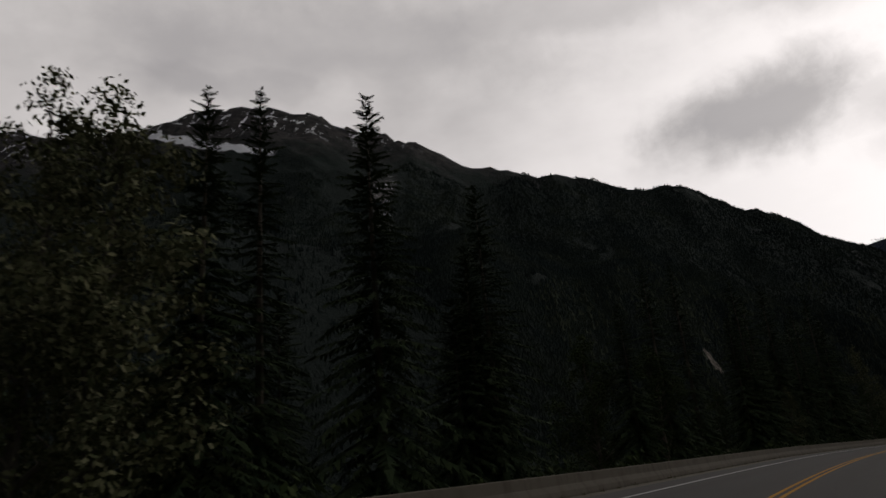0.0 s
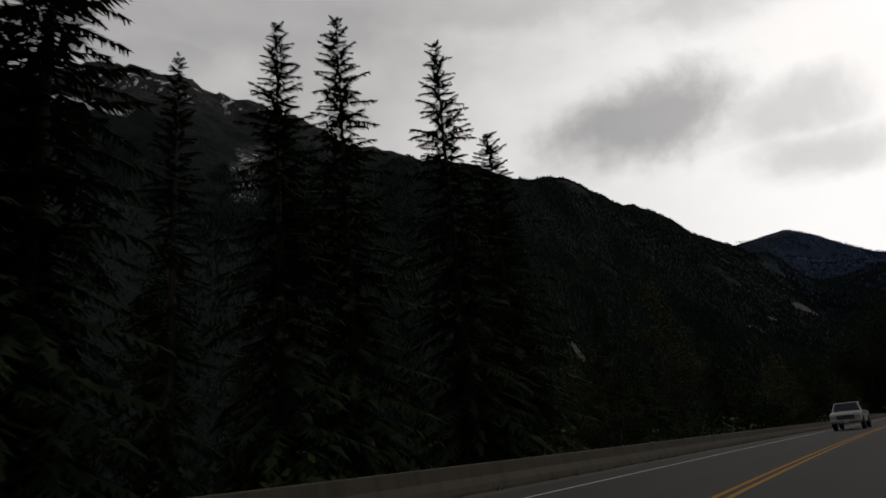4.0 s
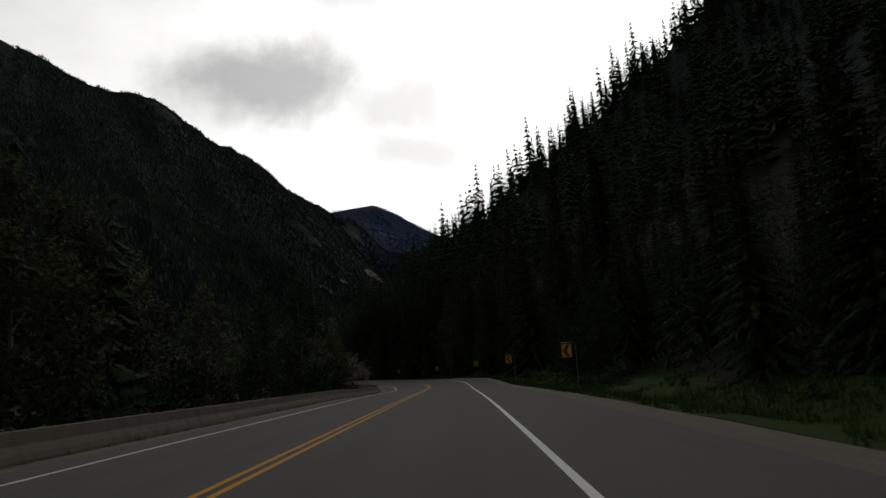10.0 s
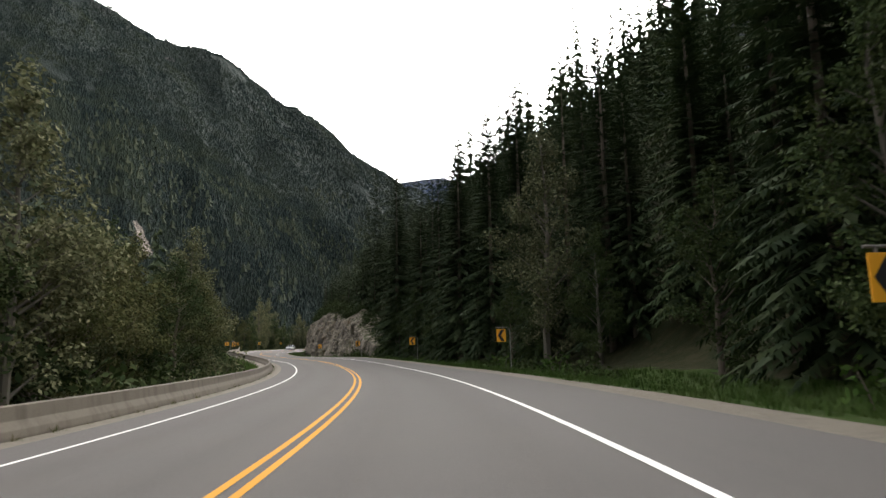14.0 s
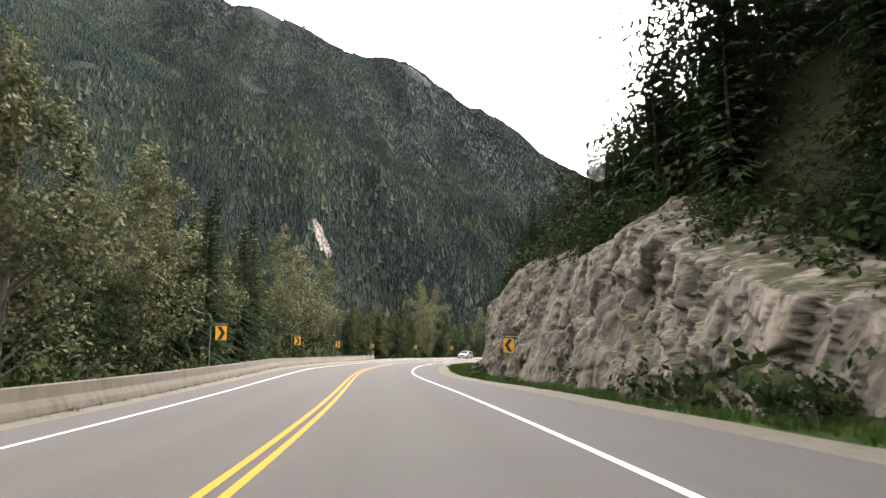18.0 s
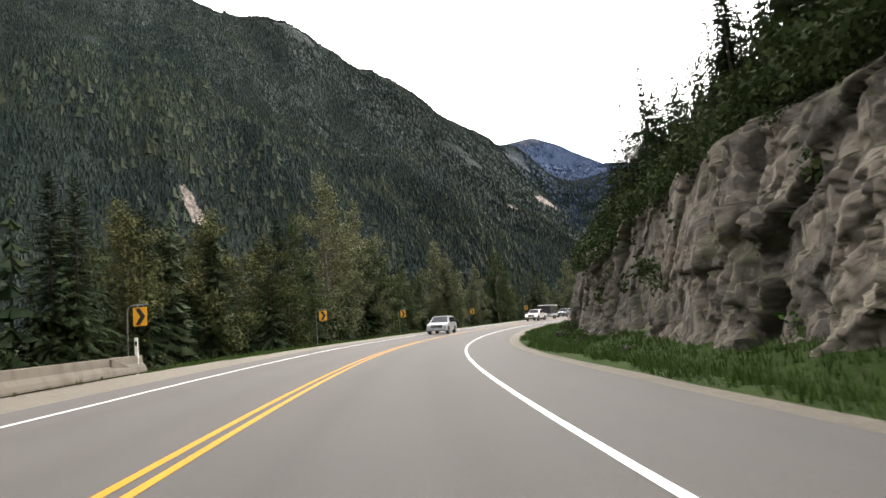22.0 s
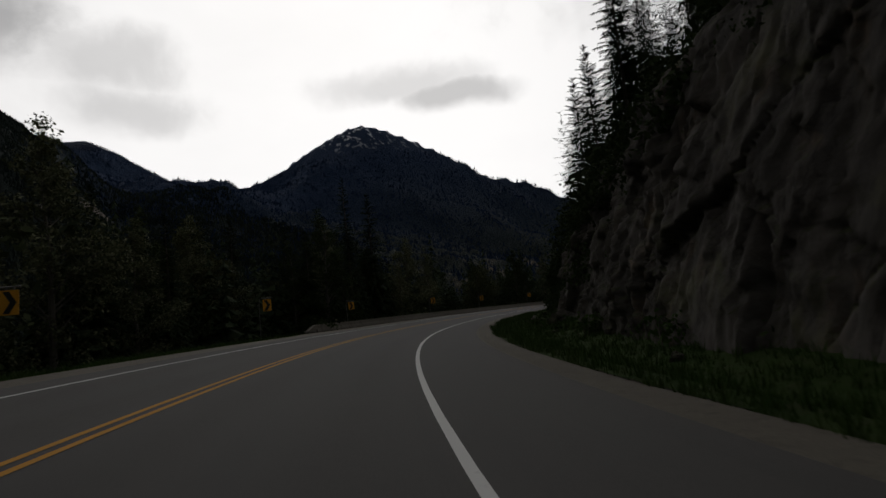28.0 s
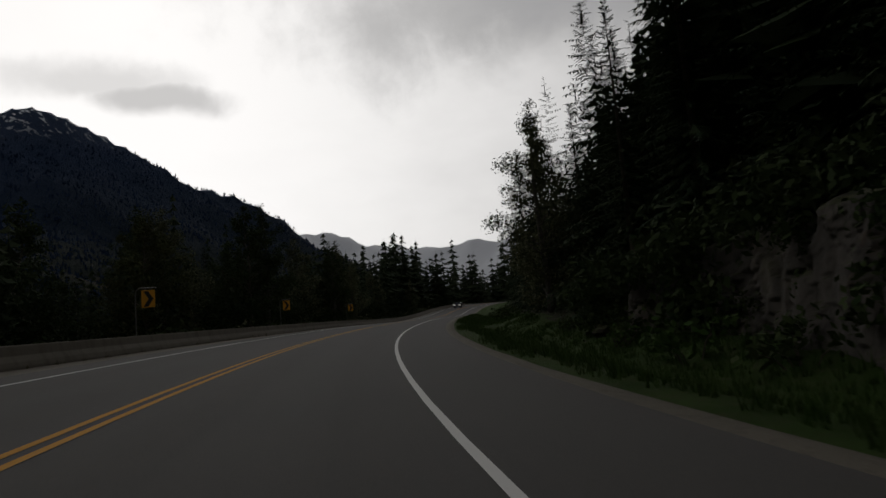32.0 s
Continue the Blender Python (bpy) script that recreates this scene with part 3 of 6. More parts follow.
def mountain_soil():
    n = surface("mountain_surface", 1.0, 0, 0.1)
    sep = n.add("ShaderNodeSeparateXYZ", in_0=n.place)
    z = sep.outputs[2]
    up = n.add("ShaderNodeSeparateXYZ", in_0=n.add("ShaderNodeNewGeometry").outputs["Normal"]).outputs[2]
    f = n.noise(n.place, 0.012, 8, 0.62)
    g = n.noise(n.place, 0.05, 8, 0.66)
    h = n.noise(n.place, 0.0045, 5, 0.6)
    leafy = n.noise(n.place, 0.42, 5, 0.7)
    # toned like the far needles, with their painted haze
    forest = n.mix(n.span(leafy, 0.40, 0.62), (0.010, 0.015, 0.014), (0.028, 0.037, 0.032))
    # haze painted into the ground too: blue on the far mountains
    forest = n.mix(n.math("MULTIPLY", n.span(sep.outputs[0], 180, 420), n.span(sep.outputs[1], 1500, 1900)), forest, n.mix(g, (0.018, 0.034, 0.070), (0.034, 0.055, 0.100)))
    stone = n.mix(n.span(g, 0.35, 0.65), (0.018, 0.018, 0.020), (0.075, 0.070, 0.066))
    bare = n.math("MULTIPLY", n.span(n.math("ADD", z, n.math("MULTIPLY", f, 320.0)), 820, 960), 0.9)
    scar = n.span(n.math("ADD", n.math("MULTIPLY", f, 0.6), n.math("MULTIPLY", g, 0.4)), 0.615, 0.66)
    col = n.mix(bare, forest, stone)
    col = n.mix(n.math("MULTIPLY", scar, 0.55), col, stone)
    flat = n.add("ShaderNodeCombineXYZ", in_0=sep.outputs[0], in_1=sep.outputs[1], in_2=0.0).outputs[0]
    bare_rock = n.mix(n.span(n.noise(n.place, 0.35, 6, 0.7), 0.38, 0.62), (0.05, 0.045, 0.04), (0.28, 0.245, 0.21))
    for a, b, r in SCARS:
        far = n.add("ShaderNodeVectorMath", operation="DISTANCE", in_0=flat, in_1=(a, b, 0)).outputs["Value"]
        col = n.mix(n.span(n.math("MULTIPLY", far, n.span(leafy, 0.3, 0.7, 0.7, 1.5)), r * 0.9, r * 1.1, 1, 0), col, bare_rock)
    # snow lies in gullies and ledges near the tops
    x = sep.outputs[0]
    line = n.math("SUBTRACT", n.span(x, -620, -480, 800, 1100), n.span(x, 720, 840, 0, 628))
    tall = n.span(n.math("SUBTRACT", z, line), -25, 45)
    streak = n.noise(n.add("ShaderNodeVectorMath", operation="MULTIPLY", in_0=n.place, in_1=(1.6, 0.8, 0.5)).outputs[0], 0.042, 6, 0.68)
    cut = n.span(x, 600, 800, 0.575, 0.56)
    snow = n.math("MULTIPLY", n.math("MULTIPLY", n.math("SUBTRACT", streak, cut), 40.0, clamp=True), tall)
    # one long snow field lies below the left summit, and a gully further down holds a little more
    wander = n.math("MULTIPLY", n.math("SUBTRACT", n.noise(n.place, 0.012, 6, 0.65), 0.5), 70.0)
    shelf = n.math("ABSOLUTE", n.math("ADD", wander, n.math("SUBTRACT", z, n.math("ADD", 745.0, n.math("MULTIPLY", n.math("ADD", x, 1081.0), -0.40)))))
    field = n.math("MULTIPLY", n.span(shelf, 11, 15, 1, 0), n.math("MULTIPLY", n.span(x, -950, -930, 1, 0), n.span(x, -1320, -1290)))
    groove = n.math("ABSOLUTE", n.math("ADD", n.math("MULTIPLY", wander, 0.5), n.math("SUBTRACT", x, n.math("ADD", -646.0, n.math("MULTIPLY", n.math("SUBTRACT", z, 457.0), -0.55)))))
    gully = n.math("MULTIPLY", n.span(groove, 8, 20, 1, 0), n.math("MULTIPLY", n.span(z, 370, 400), n.span(z, 560, 640, 1, 0)))
    col = n.mix(n.math("MULTIPLY", gully, n.span(g, 0.35, 0.6)), col, (0.22, 0.21, 0.20))
    snow = n.math("MAXIMUM", n.math("MAXIMUM", snow, field), n.math("MULTIPLY", gully, n.span(g, 0.56, 0.60)))
    # the far range is white above its foot
    snow = n.math("MAXIMUM", snow, n.math("MULTIPLY", n.span(x, 2300, 2450), n.span(n.math("ADD", z, n.math("MULTIPLY", g, 260.0)), 200, 300)))
    # slides of pale earth at the foot of the far mountain
    slide = n.math("MULTIPLY", n.math("MULTIPLY", n.span(x, 480, 600), n.span(n.math("ADD", z, n.math("MULTIPLY", h, 90.0)), 125, 150, 1, 0)), n.span(f, 0.50, 0.60))
    col = n.mix(slide, col, (0.17, 0.14, 0.10))
    col = n.mix(snow, col, (0.78, 0.80, 0.83))
    return paint_on(n, col, n.math("ADD", n.math("MULTIPLY", leafy, 0.5), g), 1.0, 6.0)


MOUNTAIN_SOIL = mountain_soil()
build_ground()


# ---- road, shoulders, verges ----
def lie(dz):
    return lambda S, L, p: dz


def beside(S, L, p):
    return roadside(S, L) + (wave_noise(p[..., 0], p[..., 1], 6, 9) - 0.5) * 0.5 * smooth(7.2, 10, np.abs(L)) + (wave_noise(p[..., 0], p[..., 1], 30, 3) - 0.5) * 3.0 * smooth(15, 40, np.abs(L))


def green_edge(S):
    return np.interp(S, [385, 425, 445, 465, 490, 515, 640, 665, 700], [6.75, 7.3, 7.0, 6.4, 6.4, 6.55, 6.8, 6.3, 6.3])


def gravel_edge(S):
    return np.interp(S, [430, 455, 470, 488, 496, 632, 642, 655, 670], [7.2, 7.8, 8.5, 8.9, 6.7, 6.7, 8.9, 8.2, 7.2])


tagged(strip("road", [-4.9, -3.65, -1.8, 0, 1.8, 3.65, 5.85], -100, 890, 2.5, lie(0.0), ASPHALT, True), "grey worn asphalt two-lane highway", "road", kind="structure")
tagged(strip("shoulder_right", [5.6, 6.0, 6.3, 6.6, 6.9, 7.2, 7.5, 7.8], -100, 890, 2.5, lambda S, L, p: -0.012 - 0.4 * smooth(-0.05, 0.5, L - green_edge(S)) + (wave_noise(p[..., 0], p[..., 1], 1.5, 4) - 0.5) * 0.05 * smooth(5.9, 6.3, L), GRAVEL), "pale grey gravel road shoulder", "gravel shoulder", kind="structure")
tagged(strip("shoulder_left", [-9.6, -9.2, -8.8, -8.4, -8.0, -7.6, -7.3, -7.0, -6.7, -6.4, -6.1, -5.6, -4.7], -100, 890, 2.5, lambda S, L, p: -0.02 - 0.06 * smooth(6.5, 8.5, -L) - 0.6 * smooth(-0.2, 0.6, -L - gravel_edge(S) + (wave_noise(p[..., 0], p[..., 1], 5, 44) - 0.5) * 0.5), GRAVEL), "grey gravel road shoulder below the barrier", "gravel shoulder", kind="structure")


def verge_right():
    s = np.arange(-100, 890.1, 1.25)
    S, K = np.meshgrid(s, np.linspace(0, 1, 10), indexing="ij")
    L = green_edge(S) + (12.4 - green_edge(S)) * K + (wave_noise(S, S * 0, 4, 6) - 0.5) * 0.35 * (1 - K)
    p = at_road(S, L)
    p[..., 2] += beside(S, L, p)
    return make("verge_right", p.reshape(-1, 3), sheet_faces(len(s), 10)[:, ::-1], GRASS_SOIL, smooth_on=True)


tagged(verge_right(), "strip of low green grass beside the road", "grass verge", kind="structure")
tagged(strip("verge_left", [-13, -12, -11, -10, -9, -8.2, -7.3, -6.7, -6.2], -100, 890, 2.5, beside, GRASS_SOIL), "narrow grassy verge behind the barrier", "grass verge", kind="structure")
tagged(strip("hillside", list(np.concatenate([np.arange(11.8, 20, 0.8), np.arange(20, 52, 2.5)])), -100, 890, 2.5, beside, FOREST_SOIL), "steep dark forest floor above the road", "hillside", kind="structure")
tagged(strip("river_bank", [-50, -44, -38, -32, -26, -20, -16, -12.5], -100, 890, 5, beside, FOREST_SOIL), "dark wooded bank falling away below the road", "wooded bank", kind="structure")


def painted(name, lat, width, mat, label, wear=0.0):
    ob = strip(name, [lat - width / 2, lat + width / 2], -100, 890, 1.25, lie(0.006), mat)
    tagged(ob, label, "road marking", kind="structure")


painted("edge_line_left", -3.65, 0.10, WHITE_LINE, "thin worn white edge line")
painted("edge_line_right", 3.65, 0.10, WHITE_LINE, "bold white edge line")
painted("centre_line_a", -0.115, 0.10, YELLOW_LINE, "solid yellow centre line")
painted("centre_line_b", 0.115, 0.10, YELLOW_LINE, "solid yellow centre line")

# ---- builders ----
def part(name, bm, mat, parent, label=""):
    me = bpy.data.meshes.new(name)
    bm.to_mesh(me)
    bm.free()
    for m in (mat if isinstance(mat, (list, tuple)) else [mat]):
        me.materials.append(m)
    ob = new(name, me)
    ob.parent = parent
    if label:
        ob["label"] = label
    return ob


def box(bm, x0, x1, y0, y1, z0, z1, bevel=0.0):
    r = bmesh.ops.create_cube(bm, size=1.0)
    for v in r["verts"]:
        v.co = Vector(((x0 + x1) / 2 + v.co.x * (x1 - x0), (y0 + y1) / 2 + v.co.y * (y1 - y0), (z0 + z1) / 2 + v.co.z * (z1 - z0)))
    if bevel:
        edges = {e for v in r["verts"] for e in v.link_edges}
        bmesh.ops.bevel(bm, geom=list(edges), offset=bevel, segments=2, affect="EDGES", profile=0.6)
    return bm


def prism(bm, outline, y0, y1, inset=None):
    """A side outline of (x, z) points drawn out from y0 to y1. inset(x, z): how far the side draws in at that point."""
    a = [bm.verts.new((x, y0 + (inset(x, z) if inset else 0), z)) for x, z in outline]
    b = [bm.verts.new((x, y1 - (inset(x, z) if inset else 0), z)) for x, z in outline]
    n = len(outline)
    bm.faces.new(a[::-1])
    bm.faces.new(b)
    for i in range(n):
        bm.faces.new((a[i], a[(i + 1) % n], b[(i + 1) % n], b[i]))
    bmesh.ops.recalc_face_normals(bm, faces=bm.faces)
    return bm


def tube(bm, points, radii, sides=6):
    rings = []
    for i, p in enumerate(points):
        p = Vector(p)
        d = (Vector(points[min(i + 1, len(points) - 1)]) - Vector(points[max(i - 1, 0)])).normalized()
        u = d.orthogonal().normalized()
        w = d.cross(u)
        rings.append([bm.verts.new(p + (u * math.cos(2 * math.pi * k / sides) + w * math.sin(2 * math.pi * k / sides)) * radii[i]) for k in range(sides)])
    for a, b in zip(rings[:-1], rings[1:]):
        for k in range(sides):
            bm.faces.new((a[k], a[(k + 1) % sides], b[(k + 1) % sides], b[k]))
    bm.faces.new(rings[0][::-1])
    bm.faces.new(rings[-1])
    return bm


def thing(name, label, category, group="", kind=""):
    return tagged(new(name), label, category, group, kind)


def put(ob, s, lat, dz=0.0, spin=0.0, size=1.0, land_on=True):
    p = at_road(s, lat)
    z = float(p[2]) + (float(roadside(np.array(s), np.array(lat))) if land_on else 0.0) + dz
    return Matrix.Translation((float(p[0]), float(p[1]), z)) @ Matrix.Rotation(radians(turn_at(s) + spin), 4, "Z") @ Matrix.Scale(size, 4)


# ---- concrete barriers ----
def barrier_segment(parent):
    bm = bmesh.new()
    out = [(-0.27, 0.0), (-0.27, 0.06), (-0.23, 0.19), (-0.12, 0.35), (-0.09, 0.61), (-0.07, 0.63), (0.07, 0.63), (0.09, 0.61), (0.12, 0.35), (0.23, 0.19), (0.27, 0.06), (0.27, 0.0)]
    prism(bm, out, -0.004, 3.001)
    ob = part("barrier_segment", bm, CONCRETE, parent)
    return ob




def barrier(stations, label):
    top = thing("concrete_barrier", label, "road barrier", "roadside barriers")
    first = None
    for s, lat, tilt in stations:
        if first is None:
            first = barrier_segment(top)
            ob = first
        else:
            ob = new("barrier_segment", first.data)
            ob.parent = top
        p, q = at_road(s, lat), at_road(s + 3, lat + tilt)
        yaw = math.atan2(-(q[0] - p[0]), q[1] - p[1])
        pitch = math.atan2(q[2] - p[2], 3.0)
        ob.matrix_basis = Matrix.Translation((float(p[0]), float(p[1]), float(p[2]) - 0.03)) @ Matrix.Rotation(yaw, 4, "Z") @ Matrix.Rotation(pitch, 4, "X") @ Matrix.Scale(math.dist(p, q) / 3.0, 4, (0, 1, 0))
    return top


def barrier_lat(s):
    return float(np.interp(s, [-60, 415, 450, 470, 488, 640, 652, 665, 690, 900], [-5.9, -5.9, -7.2, -7.9, -8.6, -9.2, -8.0, -6.7, -6.3, -6.3]))


barrier([(s, barrier_lat(s), barrier_lat(s + 3) - barrier_lat(s)) for s in np.arange(-40, 485.5, 3)], "long grey stained concrete roadside barrier of joined segments")
barrier([(s, barrier_lat(s), barrier_lat(s + 3) - barrier_lat(s)) for s in np.arange(643, 880, 3)], "grey concrete barrier along the outside of the bend")
# sloped end pieces
for s, d in ((485.5, 1), (643, -1)):
    bm = bmesh.new()
    prism(bm, [(0, 0), (0, 0.61), (0.5, 0.52), (1.9, 0.14), (2.0, 0.0)], -0.16, 0.16)
    bmesh.ops.bevel(bm, geom=bm.edges[:], offset=0.03, segments=1, affect="EDGES")
    top = thing("barrier_end", "low sloped concrete end piece of the barrier", "road barrier")
    part("body", bm, CONCRETE, top)
    top.matrix_basis = put(top, s, barrier_lat(s), -0.02, 90 if d > 0 else -90, 1.0, False)

# ---- signs ----
SIGN_YELLOW = plain("sign_yellow", (0.78, 0.36, 0.02), 0.45, 0, 0.05, 3, 0.02)
SIGN_BLACK = plain("sign_black", (0.015, 0.015, 0.016), 0.5, 0, 0.1)
SIGN_BACK = plain("sign_metal", (0.28, 0.28, 0.28), 0.5, 0.6)
GALVANISED = plain("galvanised_steel", (0.17, 0.165, 0.155), 0.5, 0.5, 0.2, 6)
WHITE_POST = plain("white_post", (0.72, 0.70, 0.64), 0.6, 0, 0.1, 5)


def chevron_sign(left):
    """A board on a bent pipe, its face turned to traffic (-y). left: the arrow points left."""
    k = -1 if left else 1
    top = thing("chevron_sign", "yellow road sign with a black chevron on a bent steel pipe", "road sign", "chevron signs along the bends")
    bm = bmesh.new()
    px = 0.55 * (1 if left else -1)
    tube(bm, [(px, 0.05, -0.6), (px, 0.05, 2.42), (px * 0.93, 0.05, 2.62), (px * 0.7, 0.05, 2.70), (-px * 0.55, 0.05, 2.70)], [0.027] * 5, 8)
    part("pole", bm, GALVANISED, top)
    bm = bmesh.new()
    box(bm, -0.28, 0.28, -0.012, 0.012, 1.86, 2.60, 0.004)
    face = part("board", bm, [SIGN_YELLOW, SIGN_BACK], top)
    bm = bmesh.new()
    w, h, m, t = 0.22, 0.33, 2.23, 0.20
    tip = k * w
    pts = [(tip - k * t - k * 0.22, m + h), (tip - k * 0.22, m + h), (tip, m), (tip - k * 0.22, m - h), (tip - k * t - k * 0.22, m - h), (tip - k * t, m)]
    prism(bm, pts, -0.0175, -0.0135)
    part("chevron", bm, SIGN_BLACK, face)
    for bx in (-0.12, 0.12):
        bm = bmesh.new()
        box(bm, bx - 0.02, bx + 0.02, 0.012, 0.06, 2.56, 2.72, 0.004)
        part("bracket", bm, GALVANISED, top)
    return top


RIGHT_SIGNS = [(240.8, 9.0), (269.5, 8.2), (298.3, 8.6), (327, 8.5), (354.6, 7.8), (382.5, 7.5), (412.5, 8.2)]
LEFT_SIGNS = [(412.8, -6.8), (440, -7.3), (466.3, -8.6), (489.3, -9.2), (512, -8.1), (533, -7.6), (560, -7.8), (585, -8.0), (608, -8.3), (630, -7.5), (652.5, -8.7), (675.5, -7.0), (696, -6.9), (720, -6.9), (745, -6.9)]
for spots, left in ((RIGHT_SIGNS, True), (LEFT_SIGNS, False)):
    first = chevron_sign(left)
    for i, (s, lat) in enumerate(spots):
        ob = first if i == 0 else copy_thing(first, Matrix())
        m = put(ob, s, lat, 0.0, random.uniform(-4, 4), 1.0, False)
        m = m @ Matrix.Rotation(radians(random.uniform(-2, 2)), 4, "Y")
        ob.matrix_basis = m @ Matrix.Translation((0, 0, -0.40 if left else -0.12))
# white marker post at the barrier's end
post = thing("marker_post", "slim white plastic marker post at the barrier end", "marker post")
bm = bmesh.new()
box(bm, -0.06, 0.06, -0.03, 0.03, -0.4, 1.25, 0.015)
part("post", bm, WHITE_POST, post)
bm = bmesh.new()
box(bm, -0.04, 0.04, -0.034, -0.03, 0.95, 1.12, 0.0)
part("reflector", bm, SIGN_BLACK, post)
post.matrix_basis = put(post, 487.6, -8.5, 0.0, 0, 1, False)

# ---- rock faces ----
def cells(u, v, size, seed):
    """Nearest jittered cell: a random number, distance to its rim, and the offset from its middle."""
    rng = np.random.RandomState(seed)
    tab = rng.rand(64, 64, 4)
    gu, gv = u / size, v / size
    iu, iv = np.floor(gu).astype(int), np.floor(gv).astype(int)
    d1, d2 = np.full(u.shape, 9e9), np.full(u.shape, 9e9)
    best = np.zeros(u.shape + (4,))
    for a in (-1, 0, 1):
        for b in (-1, 0, 1):
            c = tab[(iu + a) % 64, (iv + b) % 64]
            du, dv = gu - (iu + a + c[..., 0]), gv - (iv + b + c[..., 1])
            d = np.hypot(du, dv)
            near = d < d1
            d2 = np.where(near, d1, np.minimum(d2, d))
            best[near] = np.stack([c[..., 2], c[..., 3], du, dv], -1)[near]
            d1 = np.minimum(d1, d)
    return best, d2 - d1


def slabs(u, v, size, stretch, seed):
    """Flat tilted slabs split along straight joints: height, distance to the joint, a number for each slab."""
    c, e = cells(u / stretch + 300, v + 300, size, seed)
    t1, t2 = (c[..., 0] * 7.13) % 1, (c[..., 1] * 5.77) % 1
    return (c[..., 0] - 0.5) + c[..., 2] * (t1 - 0.5) * 1.7 + c[..., 3] * (t2 - 0.5) * 1.7, e, c[..., 1]


def rock_face(s0, s1, label, seed, step=0.115, gain=1.0):
    s = np.arange(s0, s1, step)
    k = 92
    S, K = np.meshgrid(s, np.arange(k) / (k - 1.0), indexing="ij")
    h = np.maximum(cliff_height(S), 0.5) * (1.02 + 0.5 * (wave_noise(S, S * 0, 9, seed) - 0.5)) + 0.8 * gain
    Y = K * h
    foot = np.interp(S, [0, 230, 260, 380, 480, 690, 720, 900], [11, 11, 10.5, 11, 11.2, 11.6, 14, 14])
    swell = (wave_noise(S, Y * 0.35, 15, seed + 1, 2) - 0.5) * 2.4
    wu, wv = wave_noise(S, Y, 2.6, seed + 7, 4) - 0.5, wave_noise(S, Y, 2.9, seed + 8, 4) - 0.5

    def turned(angle, warp):
        a = radians(angle)
        return S * math.cos(a) + Y * math.sin(a) + wu * warp, -S * math.sin(a) + Y * math.cos(a) + wv * warp
    # great slabs lean one way, the beds that cross them the other; small blocks break off both
    h1, e1, b1 = slabs(*turned(122, 0.22), 3.6, 1.7, seed + 2)
    h2, e2, b2 = slabs(*turned(74, 0.25), 1.5, 1.9, seed + 3)
    h3, e3, b3 = slabs(*turned(116, 0.2), 0.66, 1.7, seed + 4)
    h4, e4, b4 = slabs(*turned(64, 0.15), 0.30, 1.5, seed + 5)
    for axis in (0, 1):
        h1 = (np.roll(h1, 1, axis) + np.roll(h1, -1, axis) + h1) / 3
        h2 = (np.roll(h2, 1, axis) + np.roll(h2, -1, axis) + 2 * h2) / 4
    rough = smooth(0.35, 0.62, wave_noise(S, Y, 7, seed + 9, 2))
    jut = h1 * 0.72 + h2 * (0.22 + 0.30 * rough) + h3 * (0.12 + 0.20 * rough) + h4 * (0.06 + 0.12 * rough)
    jut = jut + 0.30 * (1 - smooth(0, 0.035, e1)) * (b1 > 0.3) + 0.14 * (1 - smooth(0, 0.05, e2)) * (b2 > 0.4)
    lat = foot - 0.4 + 0.24 * Y + 2.2 * smooth(0.8, 1.0, K) + (swell + jut) * gain * (0.4 + 0.6 * smooth(0.0, 0.2, K))
    lat = np.maximum(lat, foot - 1.9) - 0.4 * (1 - smooth(0.0, 0.15, K))
    # back edge sinks into the hill
    end = smooth(s0, s0 + 5, S) * (1 - smooth(s1 - 9, s1, S))
    lat = lat + (1 - end) * 4.5
    lat[:, -1] += 2.5
    p = at_road(S, lat)
    base = np.interp(S, RS, RZ)
    p[..., 2] = base - 1.3 + Y * (1 + 0.6 / h) * (0.35 + 0.65 * end)
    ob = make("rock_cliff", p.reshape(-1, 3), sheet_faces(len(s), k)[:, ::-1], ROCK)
    idx = np.empty(len(ob.data.loops), np.int32)
    ob.data.loops.foreach_get("vertex_index", idx)
    for name, q, r in (("face", S + 0.8 * (lat - foot), Y), ("block", b1 * 0.55 + b2 * 0.45, b2 * 0.4 + b3 * 0.6), ("joint", np.minimum(e1 * 1.6, e2), e3)):
        layer = ob.data.uv_layers.new(name=name)
        layer.data.foreach_set("uv", np.stack([q.ravel()[idx], r.ravel()[idx]], -1).astype(np.float32).ravel())
    return tagged(ob, label, "rock face", "rock cuttings beside the road")


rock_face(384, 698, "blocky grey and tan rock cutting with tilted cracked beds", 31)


def boulder(r, seed):
    bm = bmesh.new()
    bmesh.ops.create_icosphere(bm, subdivisions=2, radius=r)
    rng = random.Random(seed)
    off = Vector((rng.uniform(0, 50), rng.uniform(0, 50), 0))
    for v in bm.verts:
        n = v.co.normalized()
        v.co *= 0.8 + 0.5 * noise.cell(n * 1.6 + off) * 0.6 + 0.25 * noise.noise(n * 2 + off)
        v.co.z *= 0.75
    me = bpy.data.meshes.new("boulder")
    bm.to_mesh(me)
    bm.free()
    me.materials.append(ROCK)
    return me


rng = random.Random(5)
boulders = [boulder(0.55, k) for k in range(4)]
for k in range(34):
    s = rng.uniform(395, 690)
    ob = new("boulder", boulders[k % 4])
    tagged(ob, "angular grey boulder lying at the foot of the rock face", "boulder", "boulders at the cliff foot")
    ob.matrix_basis = put(ob, s, rng.uniform(9.4, 10.9), 0.1, rng.uniform(0, 360), rng.uniform(0.35, 1.3))

